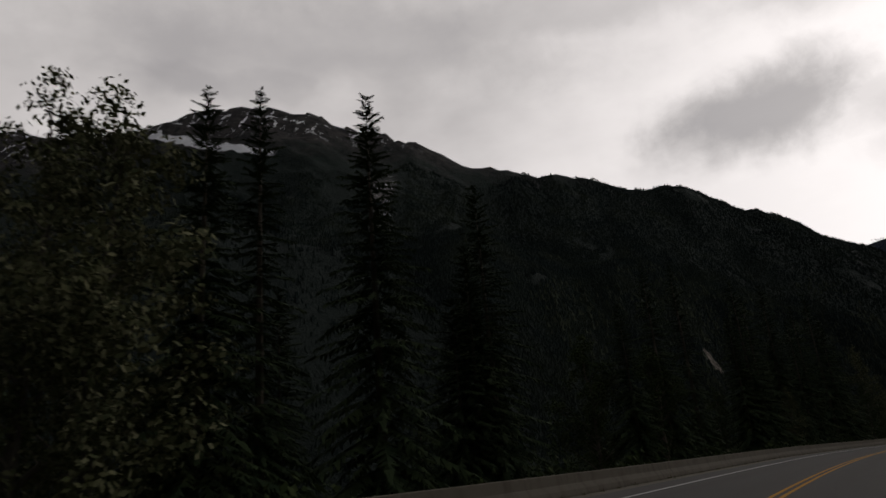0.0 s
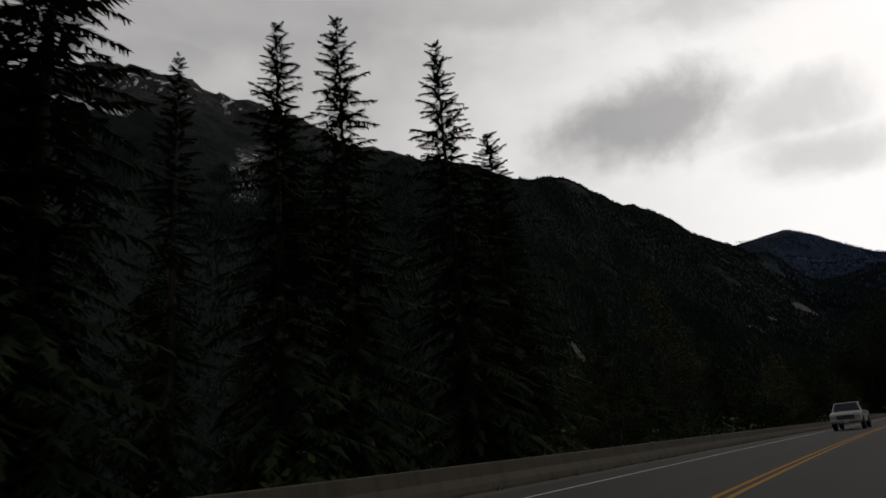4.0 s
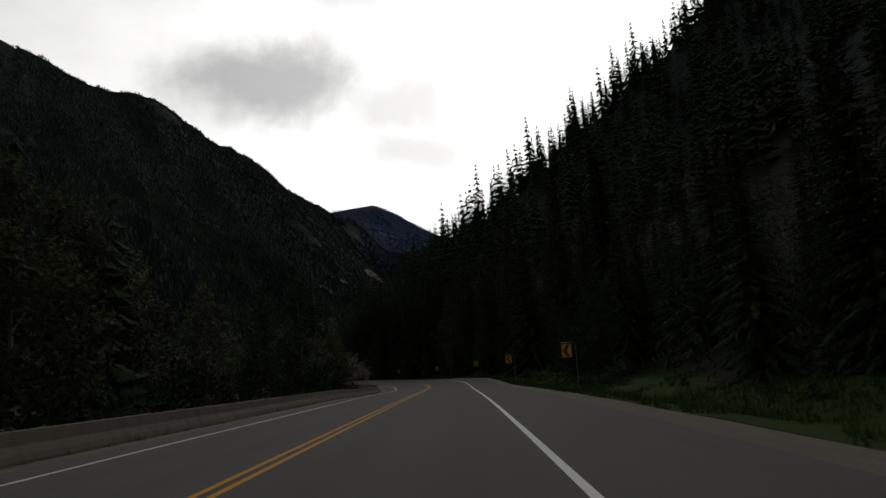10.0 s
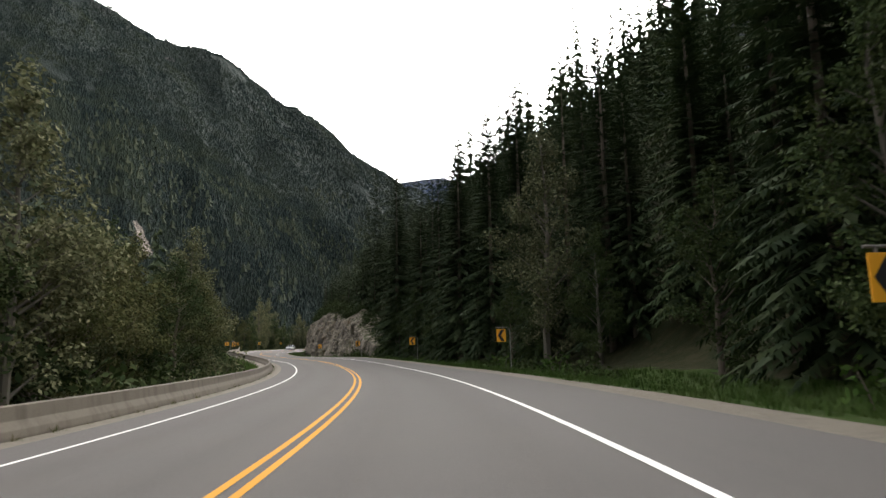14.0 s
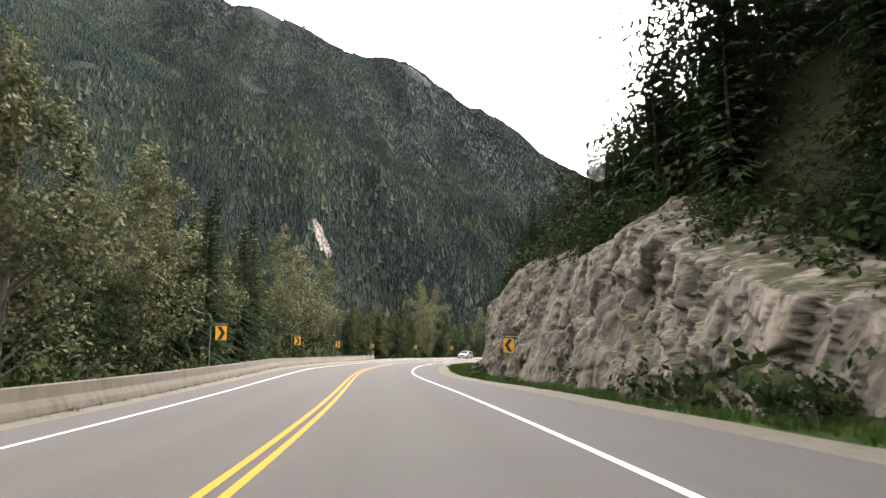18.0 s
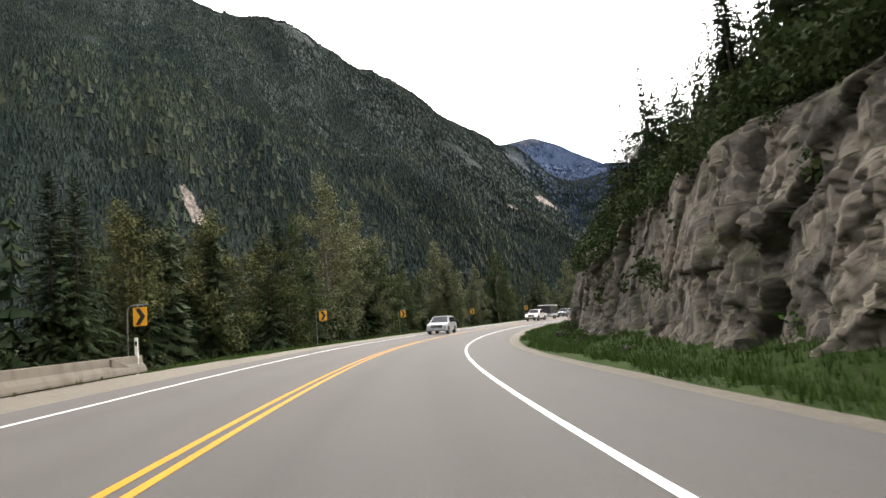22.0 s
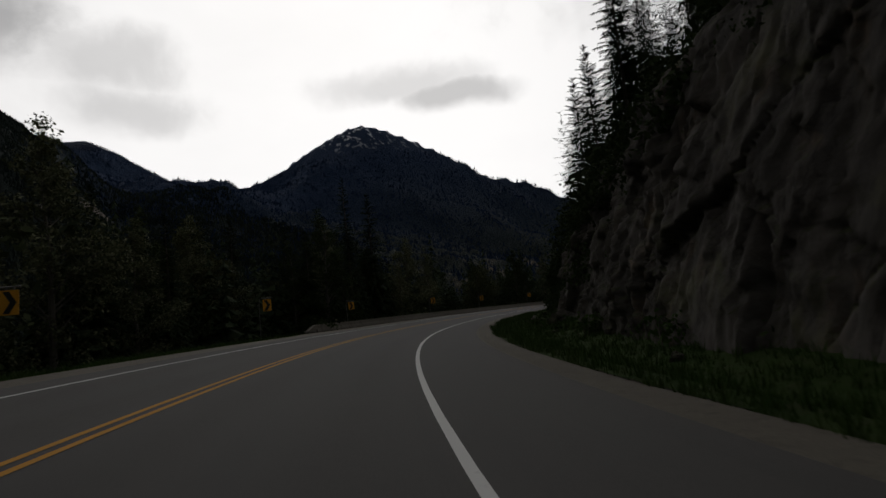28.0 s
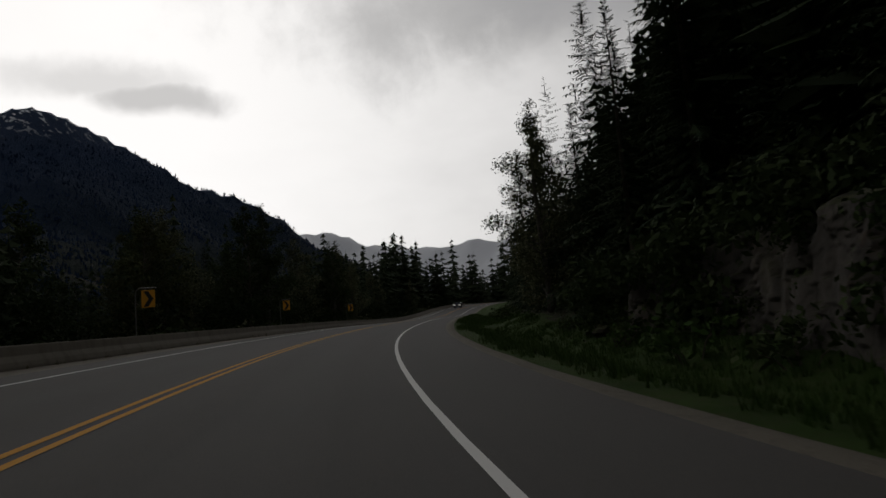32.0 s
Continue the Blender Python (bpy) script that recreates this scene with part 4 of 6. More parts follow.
# ---- trees ----
def conifer_mesh(h, radius, seed, whorls=26, branches=6, lean=0.0, bare=0.06, gap=0.12, sprays=5, fine=1.0):
    """Triangles of the crown of a spruce or hemlock: drooping sprays on branches in whorls."""
    rng = np.random.RandomState(seed)
    tri = []
    for i in range(whorls):
        u = bare + (1 - bare) * ((i + rng.rand() * 0.6) / whorls) ** 0.92
        z = h * min(u, 0.985)
        reach = radius * (1 - u) ** 0.72 * (0.9 + 0.25 * math.sin(i * 2.4)) + 0.22
        for b in range(branches):
            if rng.rand() < gap:
                continue
            az = 2 * math.pi * (b + rng.rand() * 0.8) / branches + i * 1.1
            r = reach * rng.uniform(0.6, 1.18)
            rise = np.interp(u, [0, 0.5, 1], [-0.42, -0.10, 0.55]) + rng.uniform(-0.12, 0.12)
            d = np.array([math.cos(az), math.sin(az), 0])
            e = np.array([-math.sin(az), math.cos(az), 0])
            zz = z + rng.uniform(-0.5, 0.5) * h / whorls

            def at(t):
                return d * r * t + np.array([0, 0, zz + rise * r * t - 0.16 * r * t * t])
            n = sprays
            for q in range(n):
                t = 0.16 + 0.84 * (q + rng.rand() * 0.5) / n
                wide = (r * 0.28 * (1.15 - t) + 0.10) * fine * rng.uniform(0.6, 1.25)
                for side in (-1, 1):
                    hang = np.array([0, 0, -0.22 * wide - rng.rand() * 0.09 * r])
                    tip = at(min(t + (0.15 if fine == 1 else 0.07), 1.03)) + e * side * wide * (1 if fine == 1 else 1.15) + hang
                    tri += [at(t - 0.04 * fine), at(t + 0.08 * fine), tip]
            tri += [at(0.84) + e * 0.05 * r, at(0.84) - e * 0.05 * r, at(1.10)]
            tri += [at(0.0) + e * 0.02, at(0.0) - e * 0.02, at(0.9)]
    # leader
    for k in range(3):
        a = 2.1 * k
        tri += [np.array([0.05 * math.cos(a), 0.05 * math.sin(a), h * 0.93]), np.array([-0.05 * math.cos(a), -0.05 * math.sin(a), h * 0.93]), np.array([0, 0, h])]
    v = np.array(tri)
    v[:, 0] += lean * v[:, 2]
    return v


def mesh_of(name, v, mat, k=3):
    me = bpy.data.meshes.new(name)
    n = len(v) // k
    me.vertices.add(len(v))
    me.vertices.foreach_set("co", np.asarray(v, np.float32).ravel())
    me.loops.add(len(v))
    me.loops.foreach_set("vertex_index", np.arange(len(v), dtype=np.int32))
    me.polygons.add(n)
    me.polygons.foreach_set("loop_start", np.arange(0, n * k, k, dtype=np.int32))
    me.update(calc_edges=True)
    me.materials.append(mat)
    return me


def conifer(h, radius, seed, label, **more):
    top = thing("conifer", label, "conifer tree", "conifers beside the road")
    crown = new("crown", mesh_of("crown", conifer_mesh(h, radius, seed, sprays=15, fine=0.62, **more), NEEDLES))
    crown.parent = top
    bm = bmesh.new()
    tube(bm, [(0, 0, -1.5), (0.02, 0.02, h * 0.3), (0, 0.03, h * 0.7), (0, 0, h * 0.97)], [h * 0.010 + 0.04, h * 0.008 + 0.02, h * 0.004 + 0.01, 0.01], 7)
    part("trunk", bm, BARK, top)
    return top


def leaf_cloud(blobs, per, size, rng, flat=0.6):
    """Diamond leaves scattered in clumps; blobs are (x, y, z, radius)."""
    out = []
    for x, y, z, r in blobs:
        n = max(6, int(per * r * r))
        p = rng.normal(size=(n, 3))
        p = p / np.linalg.norm(p, axis=1)[:, None] * (rng.rand(n)[:, None] ** 0.5) * r
        p[:, 2] *= 0.75
        p += (x, y, z)
        out_way = (p - (x, y, z - 0.35 * r)) / r + rng.normal(size=(n, 3)) * 0.45
        a = np.cross(out_way, rng.normal(size=(n, 3)))
        a /= np.linalg.norm(a, axis=1)[:, None]
        b = np.cross(a, out_way)
        b /= np.linalg.norm(b, axis=1)[:, None]
        s = size * rng.uniform(0.6, 1.35, (n, 1))
        out.append(np.stack([p - a * s, p + b * s * 0.55, p + a * s, p - b * s * 0.55], 1).reshape(-1, 3))
    return np.concatenate(out)


def broadleaf(h, width, seed, leaves, bark, label, category="broadleaf tree", per=200, size=0.094):
    rng = np.random.RandomState(seed)
    top = thing("broadleaf_tree", label, category, "broadleaf trees beside the road")
    bm = bmesh.new()
    blobs = []
    trunk = [(0, 0, -1.2)]
    for i in range(1, 6):
        trunk.append((rng.uniform(-0.03, 0.03) * h * i / 5, rng.uniform(-0.03, 0.03) * h * i / 5, h * 0.92 * i / 5))
    tube(bm, trunk, list(np.linspace(0.014 * h + 0.03, 0.012, 6)), 7)
    for i in range(30):
        u = 0.06 + 0.9 * (i + rng.rand()) / 30
        base = Vector((0, 0, 0))
        f = u * 0.92 * 5 / 0.92
        j = min(int(f), 4)
        base = Vector(trunk[j + 0]).lerp(Vector(trunk[j + 1]), f - j)
        az = rng.uniform(0, 2 * math.pi)
        reach = 1.15 * width * min(1.0, 0.45 + u * 2.2) * (1.04 - u) ** 0.75 * rng.uniform(0.65, 1.1)
        mid = base + Vector((math.cos(az) * reach * 0.5, math.sin(az) * reach * 0.5, reach * 0.45))
        tip = base + Vector((math.cos(az) * reach, math.sin(az) * reach, reach * rng.uniform(0.6, 1.0)))
        tube(bm, [base, mid, tip], [0.006 * h * (1.1 - u) + 0.015, 0.02, 0.008], 5)
        for q, w in ((mid, 0.75), (tip, 1.0), (base.lerp(tip, 0.75) + Vector((rng.uniform(-.4, .4), rng.uniform(-.4, .4), rng.uniform(-.5, .3))), 0.8)):
            blobs.append((q.x, q.y, q.z, width * 0.30 * w * (1.2 - 0.6 * u) * rng.uniform(0.7, 1.2)))
    for i in range(9):
        f = 0.6 + 4.2 * (i + rng.rand()) / 9
        q = Vector(trunk[int(f)]).lerp(Vector(trunk[int(f) + 1]), f - int(f))
        blobs.append((q.x, q.y, q.z, width * 0.32 * (1.1 - 0.13 * f)))
    blobs.append((trunk[-1][0], trunk[-1][1], h * 0.93, width * 0.3))
    blobs.append((trunk[-1][0], trunk[-1][1], h * 0.99, width * 0.18))
    part("trunk", bm, bark, top)
    crown = new("crown", mesh_of("crown", leaf_cloud(blobs, per, size, rng), leaves, 4))
    crown.parent = top
    return top


def shrub(seed, leaves, label, w=1.3, h=1.2):
    rng = np.random.RandomState(seed)
    top = thing("shrub", label, "shrub", "shrubs beside the road")
    blobs = [(rng.uniform(-w, w) * 0.7, rng.uniform(-w, w) * 0.7, h * rng.uniform(0.2, 0.85), rng.uniform(0.35, 0.62)) for k in range(11)]
    crown = new("leaves", mesh_of("leaves", leaf_cloud(blobs, 60, 0.12, rng), leaves, 4))
    crown.parent = top
    bm = bmesh.new()
    for k in range(5):
        x, y, z, r = blobs[k]
        tube(bm, [(x * 0.2, y * 0.2, -0.3), (x * 0.6, y * 0.6, z * 0.5), (x, y, z)], [0.025, 0.018, 0.008], 4)
    part("branching_stem", bm, BARK, top)
    return top


DEEP = "tall dark green conifer with drooping branches and thin top"
CONIFERS = [conifer(18, 3.0, 1, DEEP, whorls=56, branches=9), conifer(22, 3.3, 2, DEEP, whorls=64, branches=9), conifer(15, 3.0, 3, DEEP, whorls=48, branches=9),
            conifer(26, 4.6, 4, DEEP, whorls=60, branches=8, gap=0.2), conifer(20, 2.4, 5, "slender dark conifer with a sparse ragged crown", whorls=56, branches=7, gap=0.22),
            conifer(9, 2.2, 6, "young dense green conifer", whorls=34, branches=9, gap=0.05)]
PALE = "tall broadleaf tree with pale grey-green leaves and open crown"
BROAD = [broadleaf(14, 3.2, 1, LEAVES_PALE, PALE_BARK, PALE), broadleaf(11, 3.0, 2, LEAVES_PALE, PALE_BARK, PALE),
         broadleaf(10, 2.8, 3, LEAVES, BARK, "broadleaf tree with mid-green spring leaves"), broadleaf(13, 3.0, 4, LEAVES, PALE_BARK, "slim broadleaf tree with fresh green leaves"),
         broadleaf(9, 3.0, 5, LEAVES_RUST, BARK, "rounded broadleaf tree with olive and rust leaves")]
SHRUBS = [shrub(1, LEAVES, "low green leafy shrub at the roadside"), shrub(2, GRASS, "bright green weedy bush at the roadside"), shrub(3, LEAVES_PALE, "pale green leafy bush at the roadside")]
used = set()


def plant(kinds, i, s, lat, size, dz=0.0, land_on=True):
    ob = kinds[i]
    if ob.name in used:
        ob = copy_thing(ob, Matrix())
    else:
        used.add(ob.name)
    ob.matrix_basis = put(ob, s, lat, dz, random.uniform(0, 360), size, land_on)
    return ob


random.seed(11)
# trees that stand out, as (kind, metres along, metres right of the road, height over the road)
STAND = [(0, 523, 15.5, 16.0), (0, 512, 15.5, 16.5), (1, 506, 16, 17.0), (0, 517, 17, 15.5), (4, 534, 15.5, 14.5), (0, 548, 15.5, 16.5), (4, 556, 14.5, 17.0), (0, 562, 15, 15.5), (0, 571, 15.5, 15.0), (3, 12, -13, 13.0), (4, 14.1, -13, 14.0), (3, 19.8, -13, 16.6), (3, 28.2, -13, 15.2), (2, 26.6, -13, 11.3), (3, 52.3, -13, 15.7), (4, 59, -13, 17.3), (2, 46.1, -13, 11.4),
         (3, 75.8, -13, 18.6), (2, 73.6, -13.4, 14.2), (3, 79.2, -13.2, 17.4), (3, 86.1, -13, 19.7), (4, 90, -13.5, 13.5), (3, 93.5, -13, 16.4), (3, 96.7, -13, 18.5), (3, 103.9, -13, 21.1),
         (2, 108.2, -13, 17.5), (2, 85.2, -13, 12.1),
         (0, 402, 15.5, 17.0), (0, 408, 15, 17.4), (0, 412.5, 15, 14.8), (4, 419, 15, 16), (4, 455, 15, 18.3), (0, 450.5, 15, 16.2), (0, 444, 15.5, 17.5), (2, 459, 15, 14.4),
         (0, 499, 15, 13.1), (1, 489, 15.5, 15.5), (4, 514, 15, 13.7), (4, 551, 15, 14.2), (4, 559, 13.6, 14.9), (0, 537, 15, 13.5), (2, 427, -11.8, 12.5), (0, 431, -12.6, 14.5), (2, 424.5, -12.2, 10.5), (2, 436, -11.6, 12.0), (0, 440, -12.0, 15.0), (2, 444, -12.8, 12.0), (1, 627, 16, 22), (1, 634, 15, 18.5), (1, 646, 15, 20),
         (1, 690, 15, 18), (0, 673, -14, 17.5), (4, 668, -15, 19), (2, 654, -16, 11), (0, 724, -15, 8.0), (1, 734, -15, 8.0)]
for k, s, lat, topz in STAND:
    base = float(roadside(np.array(s), np.array(lat)))
    full = (18, 22, 15, 26, 20, 9)[k]
    plant(CONIFERS, k, s, lat, (topz - base) / full)
STAND_B = [(4, 500, -16, 9.5), (4, 509, -15, 10.5), (4, 520, -16, 10), (0, 328, 11.6, 15.5), (0, 531, -15, 18.2), (0, 405, -14.5, 14.8), (1, 403, -12.5, 13.2), (1, 419, -13, 14.2), (0, 422, -15, 14.6), (1, 396, -15, 12.5), (0, 448, -15, 14.5), (1, 466, -14, 15.5), (0, 455, -13, 16), (1, 475, -13, 14.8), (0, 551, -21, 19.5),
           (0, 535, -17, 16.1), (1, 541, -16, 13.0), (3, 523, -15, 12.5), (1, 565, -15, 14), (3, 590, -15, 14), (1, 622, -16, 13), (0, 567, -14, 12.1), (3, 586, -14, 13.6), (3, 306, -14, 10),
           (1, 345, -13, 8), (2, 337, -13, 7), (0, 664, -16, 13), (0, 713, 13, 15), (0, 722, 14, 15.5), (0, 7.6, -13, 11.0), (1, 9.4, -13.3, 11.8), (1, 170, -12, 9), (2, 196, -11, 11), (0, 160, -22, 19)]
for k, s, lat, topz in STAND_B:
    base = float(roadside(np.array(s), np.array(lat)))
    full = (14, 11, 10, 13, 9)[k]
    plant(BROAD, k, s, lat, (topz - base) / full)

# a belt of pale poplars round the outside of the bend
for k in range(20):
    plant(BROAD, random.choice((0, 1, 1, 3)), 540 + 125 * (k + random.random()) / 20, -random.uniform(14.5, 18.5), random.uniform(0.62, 0.95))
# the mixed wood on the river side
for k in range(290):
    s = -10 + 860 * (k + random.random()) / 290
    lat = -random.uniform(11.5, 27)
    if 480 < s < 645:
        lat = -14.0 - 0.8 * (-lat - 11.5)
    r = random.random()
    cap = 10.5 if s < 220 else 12.0
    if s < 230 and random.random() < 0.3:
        continue
    if r < (0.08 if 285 < s < 352 else 0.6 if 455 < s < 645 else 0.26):
        i = random.choice((0, 2, 2, 5, 5, 5))
        plant(CONIFERS, i, s, lat, random.uniform(0.75, 1.15) * cap / (18, 22, 15, 26, 20, 11)[i])
    else:
        i = random.choice((0, 0, 1, 1, 2, 2, 3, 3, 3, 4 if s < 360 or s > 450 else 1) if s > 230 else (0, 1, 2, 2, 3, 4))
        plant(BROAD, i, s, lat, random.uniform(0.7, 1.1) * cap / (14, 11, 10, 13, 9)[i])
for k in range(16):
    plant(BROAD, random.choice((4, 4, 2)), 292 + 58 * (k + random.random()) / 16, -random.uniform(11.0, 15.0), random.uniform(0.7, 1.0))
# dark spruces between the pale crowns
for k in range(44):
    i = random.choice((0, 2, 2, 5))
    plant(CONIFERS, i, 395 + 260 * (k + random.random()) / 44, -random.uniform(13.5, 19.0), random.uniform(9.0, 13.5) / (18, 22, 15, 26, 20, 11)[i])
# low growth close behind the barrier
for k in range(150):
    s = -10 + 860 * (k + random.random()) / 150
    if 487 < s < 642:
        plant(SHRUBS, random.choice((0, 1, 2)), s, -random.uniform(13.2, 15.5), random.uniform(0.6, 1.2))
    else:
        plant(SHRUBS, random.choice((0, 0, 0, 2)), s, -random.uniform(8.6, 12.0), random.uniform(0.8, 1.7))
# the wall of trees on the hill side
for k in range(100):
    s = 196 + 183 * (k + random.random()) / 100
    i = random.choice((0, 0, 1, 2, 4, 5) if s > 268 else (2, 5, 0, 2))
    plant(CONIFERS, i, s, 11.3 + random.uniform(0, 9), random.uniform(0.7, 1.0) * (1.25 if s > 335 else 1.0) if s > 268 else random.uniform(0.38, 0.60))
for k in range(11):
    plant(CONIFERS, random.choice((0, 1, 2)), 380 + 17 * (k + random.random()) / 11, random.uniform(14.3, 20.0), random.uniform(0.55, 0.8))
for k in range(20):
    s = 676 + 120 * (k + random.random()) / 20
    i = random.choice((0, 1, 2, 5, 4))
    plant(CONIFERS, i, s, 13.0 + random.uniform(0, 10), random.uniform(0.6, 0.95))
for k in range(16):
    plant(BROAD, random.choice((2, 3, 3)), random.uniform(235, 378), random.uniform(10.8, 13.5), random.uniform(0.45, 0.8))
# shrubs at the foot of the hill and on the ledges
for k in range(120):
    s = random.uniform(192, 760)
    plant(SHRUBS, random.choice((0, 0, 1)), s, random.uniform(9.6, 11.6), random.uniform(0.35, 1.0))
for k in range(120):
    s, lat = random.uniform(388, 645), 14.3 + random.uniform(0, 3)
    lift = max(0.3, float(cliff_height(s)) - 0.7 - float(roadside(np.array(s), np.array(lat))))
    plant(SHRUBS, random.choice((0, 0, 2)), s, lat, random.uniform(0.7, 1.5), lift)


# fuller bushes before the low start of the cutting
for s, lat, size in ((390.4, 10.3, 1.3), (392.6, 10.0, 1.6), (395.2, 9.9, 1.5), (397.4, 10.3, 1.2)):
    plant(SHRUBS, 0, s, lat, size)


# ---- woods that cannot be counted ----
def simple_conifer(h, r, seed, tiers=12, branches=5):
    rng = np.random.RandomState(seed)
    tri = []
    for i in range(tiers):
        u = 0.05 + 0.93 * ((i + rng.rand() * 0.6) / tiers) ** 0.95
        reach = r * (1 - u) ** 0.8 + 0.18
        for b in range(branches):
            az = 2 * math.pi * (b + rng.rand() * 0.8) / branches + i
            q = reach * rng.uniform(0.55, 1.2)
            w = 0.30 * q + 0.12
            d = np.array([math.cos(az), math.sin(az), 0])
            e = np.array([-math.sin(az), math.cos(az), 0])
            z = h * u + rng.uniform(-0.3, 0.3)
            top, tip = np.array([0, 0, z + 0.02 * h]), d * q + np.array([0, 0, z - 0.30 * q])
            mid = d * q * 0.55 + np.array([0, 0, z - 0.20 * q])
            tri += [top, mid + e * w - (0, 0, 0.15 * q), tip, top, tip, mid - e * w - (0, 0, 0.15 * q)]
    for k in range(3):
        a, b = 2.1 * k, 2.1 * (k + 1)
        tri += [np.array([math.cos(a), math.sin(a), 0]) * (0.22, 0.22, 1), np.array([math.cos(b), math.sin(b), 0]) * (0.22, 0.22, 1), np.array([0, 0, h * 1.02])]
    return np.array(tri)


def scatter(name, shapes, x, y, z, size, seed, mat, label, category, k=3):
    rng = np.random.RandomState(seed)
    pieces = []
    pick = rng.randint(len(shapes), size=len(x))
    tone, tones = rng.rand(len(x)), []
    spin = rng.rand(len(x)) * 2 * math.pi
    for i, shape in enumerate(shapes):
        m = pick == i
        if not m.any():
            continue
        c, sn = np.cos(spin[m])[:, None], np.sin(spin[m])[:, None]
        px = shape[None, :, 0] * c - shape[None, :, 1] * sn
        py = shape[None, :, 0] * sn + shape[None, :, 1] * c
        pz = np.broadcast_to(shape[None, :, 2], px.shape)
        sc = size[m][:, None]
        pieces.append(np.stack([px * sc + x[m][:, None], py * sc + y[m][:, None], pz * sc + z[m][:, None]], -1).reshape(-1, 3))
        tones.append(np.repeat(tone[m], len(shape)))
    ob = new(name, mesh_of(name, np.concatenate(pieces), mat, k))
    flat = np.concatenate(tones)
    ob.data.uv_layers.new(name="tree").data.foreach_set("uv", np.stack([flat, flat], -1).astype(np.float32).ravel())
    return tagged(ob, label, category, kind="stuff")


def wood_spots(s0, s1, l0, l1, n, seed, near=1.0):
    rng = np.random.RandomState(seed)
    s = rng.uniform(s0, s1, n)
    lat = l0 + (l1 - l0) * rng.rand(n) ** near
    p = at_road(s, lat)
    z, _, _ = land(p[:, 0], p[:, 1])
    s2, lat2, _ = nearest(p[:, 0], p[:, 1])
    ok = np.abs(lat2) > min(abs(l0), abs(l1)) * 0.9
    return p[ok, 0], p[ok, 1], z[ok], rng


SIMPLE = [simple_conifer(17, 2.9, 1), simple_conifer(14, 2.7, 2, 11), simple_conifer(20, 2.8, 3, 14), simple_conifer(16, 2.2, 4, 13)]
MIDDLE = [conifer_mesh(17, 3.0, 21, 28, 6, sprays=5, fine=0.8), conifer_mesh(14, 2.8, 22, 25, 6, sprays=5, fine=0.8), conifer_mesh(20, 3.0, 23, 30, 6, sprays=5, fine=0.8)]
x, y, z, rng = wood_spots(200, 880, 16, 190, 3300, 71, 1.5)
along, away, _ = nearest(x, y)
small = np.where((along > 270) & (along < 415), 1.0 + 0.3 * smooth(310, 350, along), 0.64 + 0.3 * smooth(20, 80, away))
size = rng.uniform(0.45, 1.0, len(x)) * small * np.where((along < 264) & (away < 60), 0.72, 1.0)
front = (away < 34) & (along < 420) | (away < 25) & (along < 650)
for pick, shapes, seed in ((front, MIDDLE, 31), (~front, SIMPLE, 1)):
    scatter("hill_forest", shapes, x[pick], y[pick], z[pick] - 0.6, size[pick], seed, NEEDLES_WOOD, "dense dark conifer forest covering the steep hillside", "forest")
x, y, z, rng = wood_spots(198, 264, 12.0, 23.0, 60, 78, 1.0)
scatter("hillside_thicket", MIDDLE, x, y, z - 0.6, rng.uniform(0.34, 0.55, len(x)), 35, NEEDLES_WOOD, "young dark conifers crowding the foot of the hill", "forest")
WIDE = [shape * (1.6, 1.6, 1.0) for shape in SIMPLE]
FINE = [conifer_mesh(15, 2.8, 24, 32, 7, sprays=6, fine=0.7), conifer_mesh(18, 2.8, 25, 36, 7, sprays=6, fine=0.7, gap=0.2)]
SMALL = [conifer_mesh(15, 3.8, 26, 22, 7, sprays=4, fine=0.8), conifer_mesh(15, 3.2, 27, 24, 6, sprays=4, fine=0.8)]
x, y, z, rng = wood_spots(372, 675, 14.0, 26.0, 150, 80, 1.0)
scatter("cliff_top_thicket", FINE, x, y, z - 0.6, rng.uniform(0.3, 0.62, len(x)), 36, NEEDLES_WOOD, "ragged dark conifers standing along the cliff top", "forest")
x, y, z, rng = wood_spots(636, 790, 13.2, 34, 380, 75, 1.2)
scatter("bend_thicket", MIDDLE, x, y, z - 0.8, rng.uniform(0.55, 1.15, len(x)) * np.where(nearest(x, y)[0].ravel() > 710, 0.75, 1.0), 15, NEEDLES_WOOD, "close dark conifer thicket on the inside of the bend", "forest")
x, y, z, rng = wood_spots(684, 735, 17, 36, 170, 85, 1.0)
scatter("bend_forest", WIDE, x, y, z - 0.8, rng.uniform(0.6, 0.95, len(x)), 39, NEEDLES_WOOD, "dark conifer wood rising inside the bend", "forest")
x, y, z, rng = wood_spots(377, 399, 13.5, 26, 60, 86, 1.0)
scatter("slope_saplings", SMALL, x, y, z - 0.6, rng.uniform(0.3, 0.5, len(x)), 40, NEEDLES_WOOD, "young dark conifers on the slope above the rock", "forest")
x, y, z, rng = wood_spots(383, 645, 16.5, 48, 520, 77, 1.2)
scatter("ledge_forest", SMALL, x, y, z - 0.8, rng.uniform(0.28, 0.66, len(x)), 18, NEEDLES_WOOD, "young conifers covering the slope above the rock cutting", "forest")
x, y, z, rng = wood_spots(760, 893, -14, -70, 480, 79, 1.0)
scatter("valley_forest", WIDE, x, y, z - 0.6, rng.uniform(0.9, 1.3, len(x)) * np.where(nearest(x, y)[0].ravel() < 815, 0.62, 1.0), 29, NEEDLES_WOOD, "dark conifer wood on the valley floor beside the road", "forest")
rng = np.random.RandomState(83)
d, w = rng.uniform(215, 420, 420), rng.uniform(-70, 60, 420)
x, y = 115 + 0.90 * d - 0.434 * w, 632 + 0.434 * d + 0.90 * w
z, along, away = land(x, y)
clear = np.abs(away) > 13
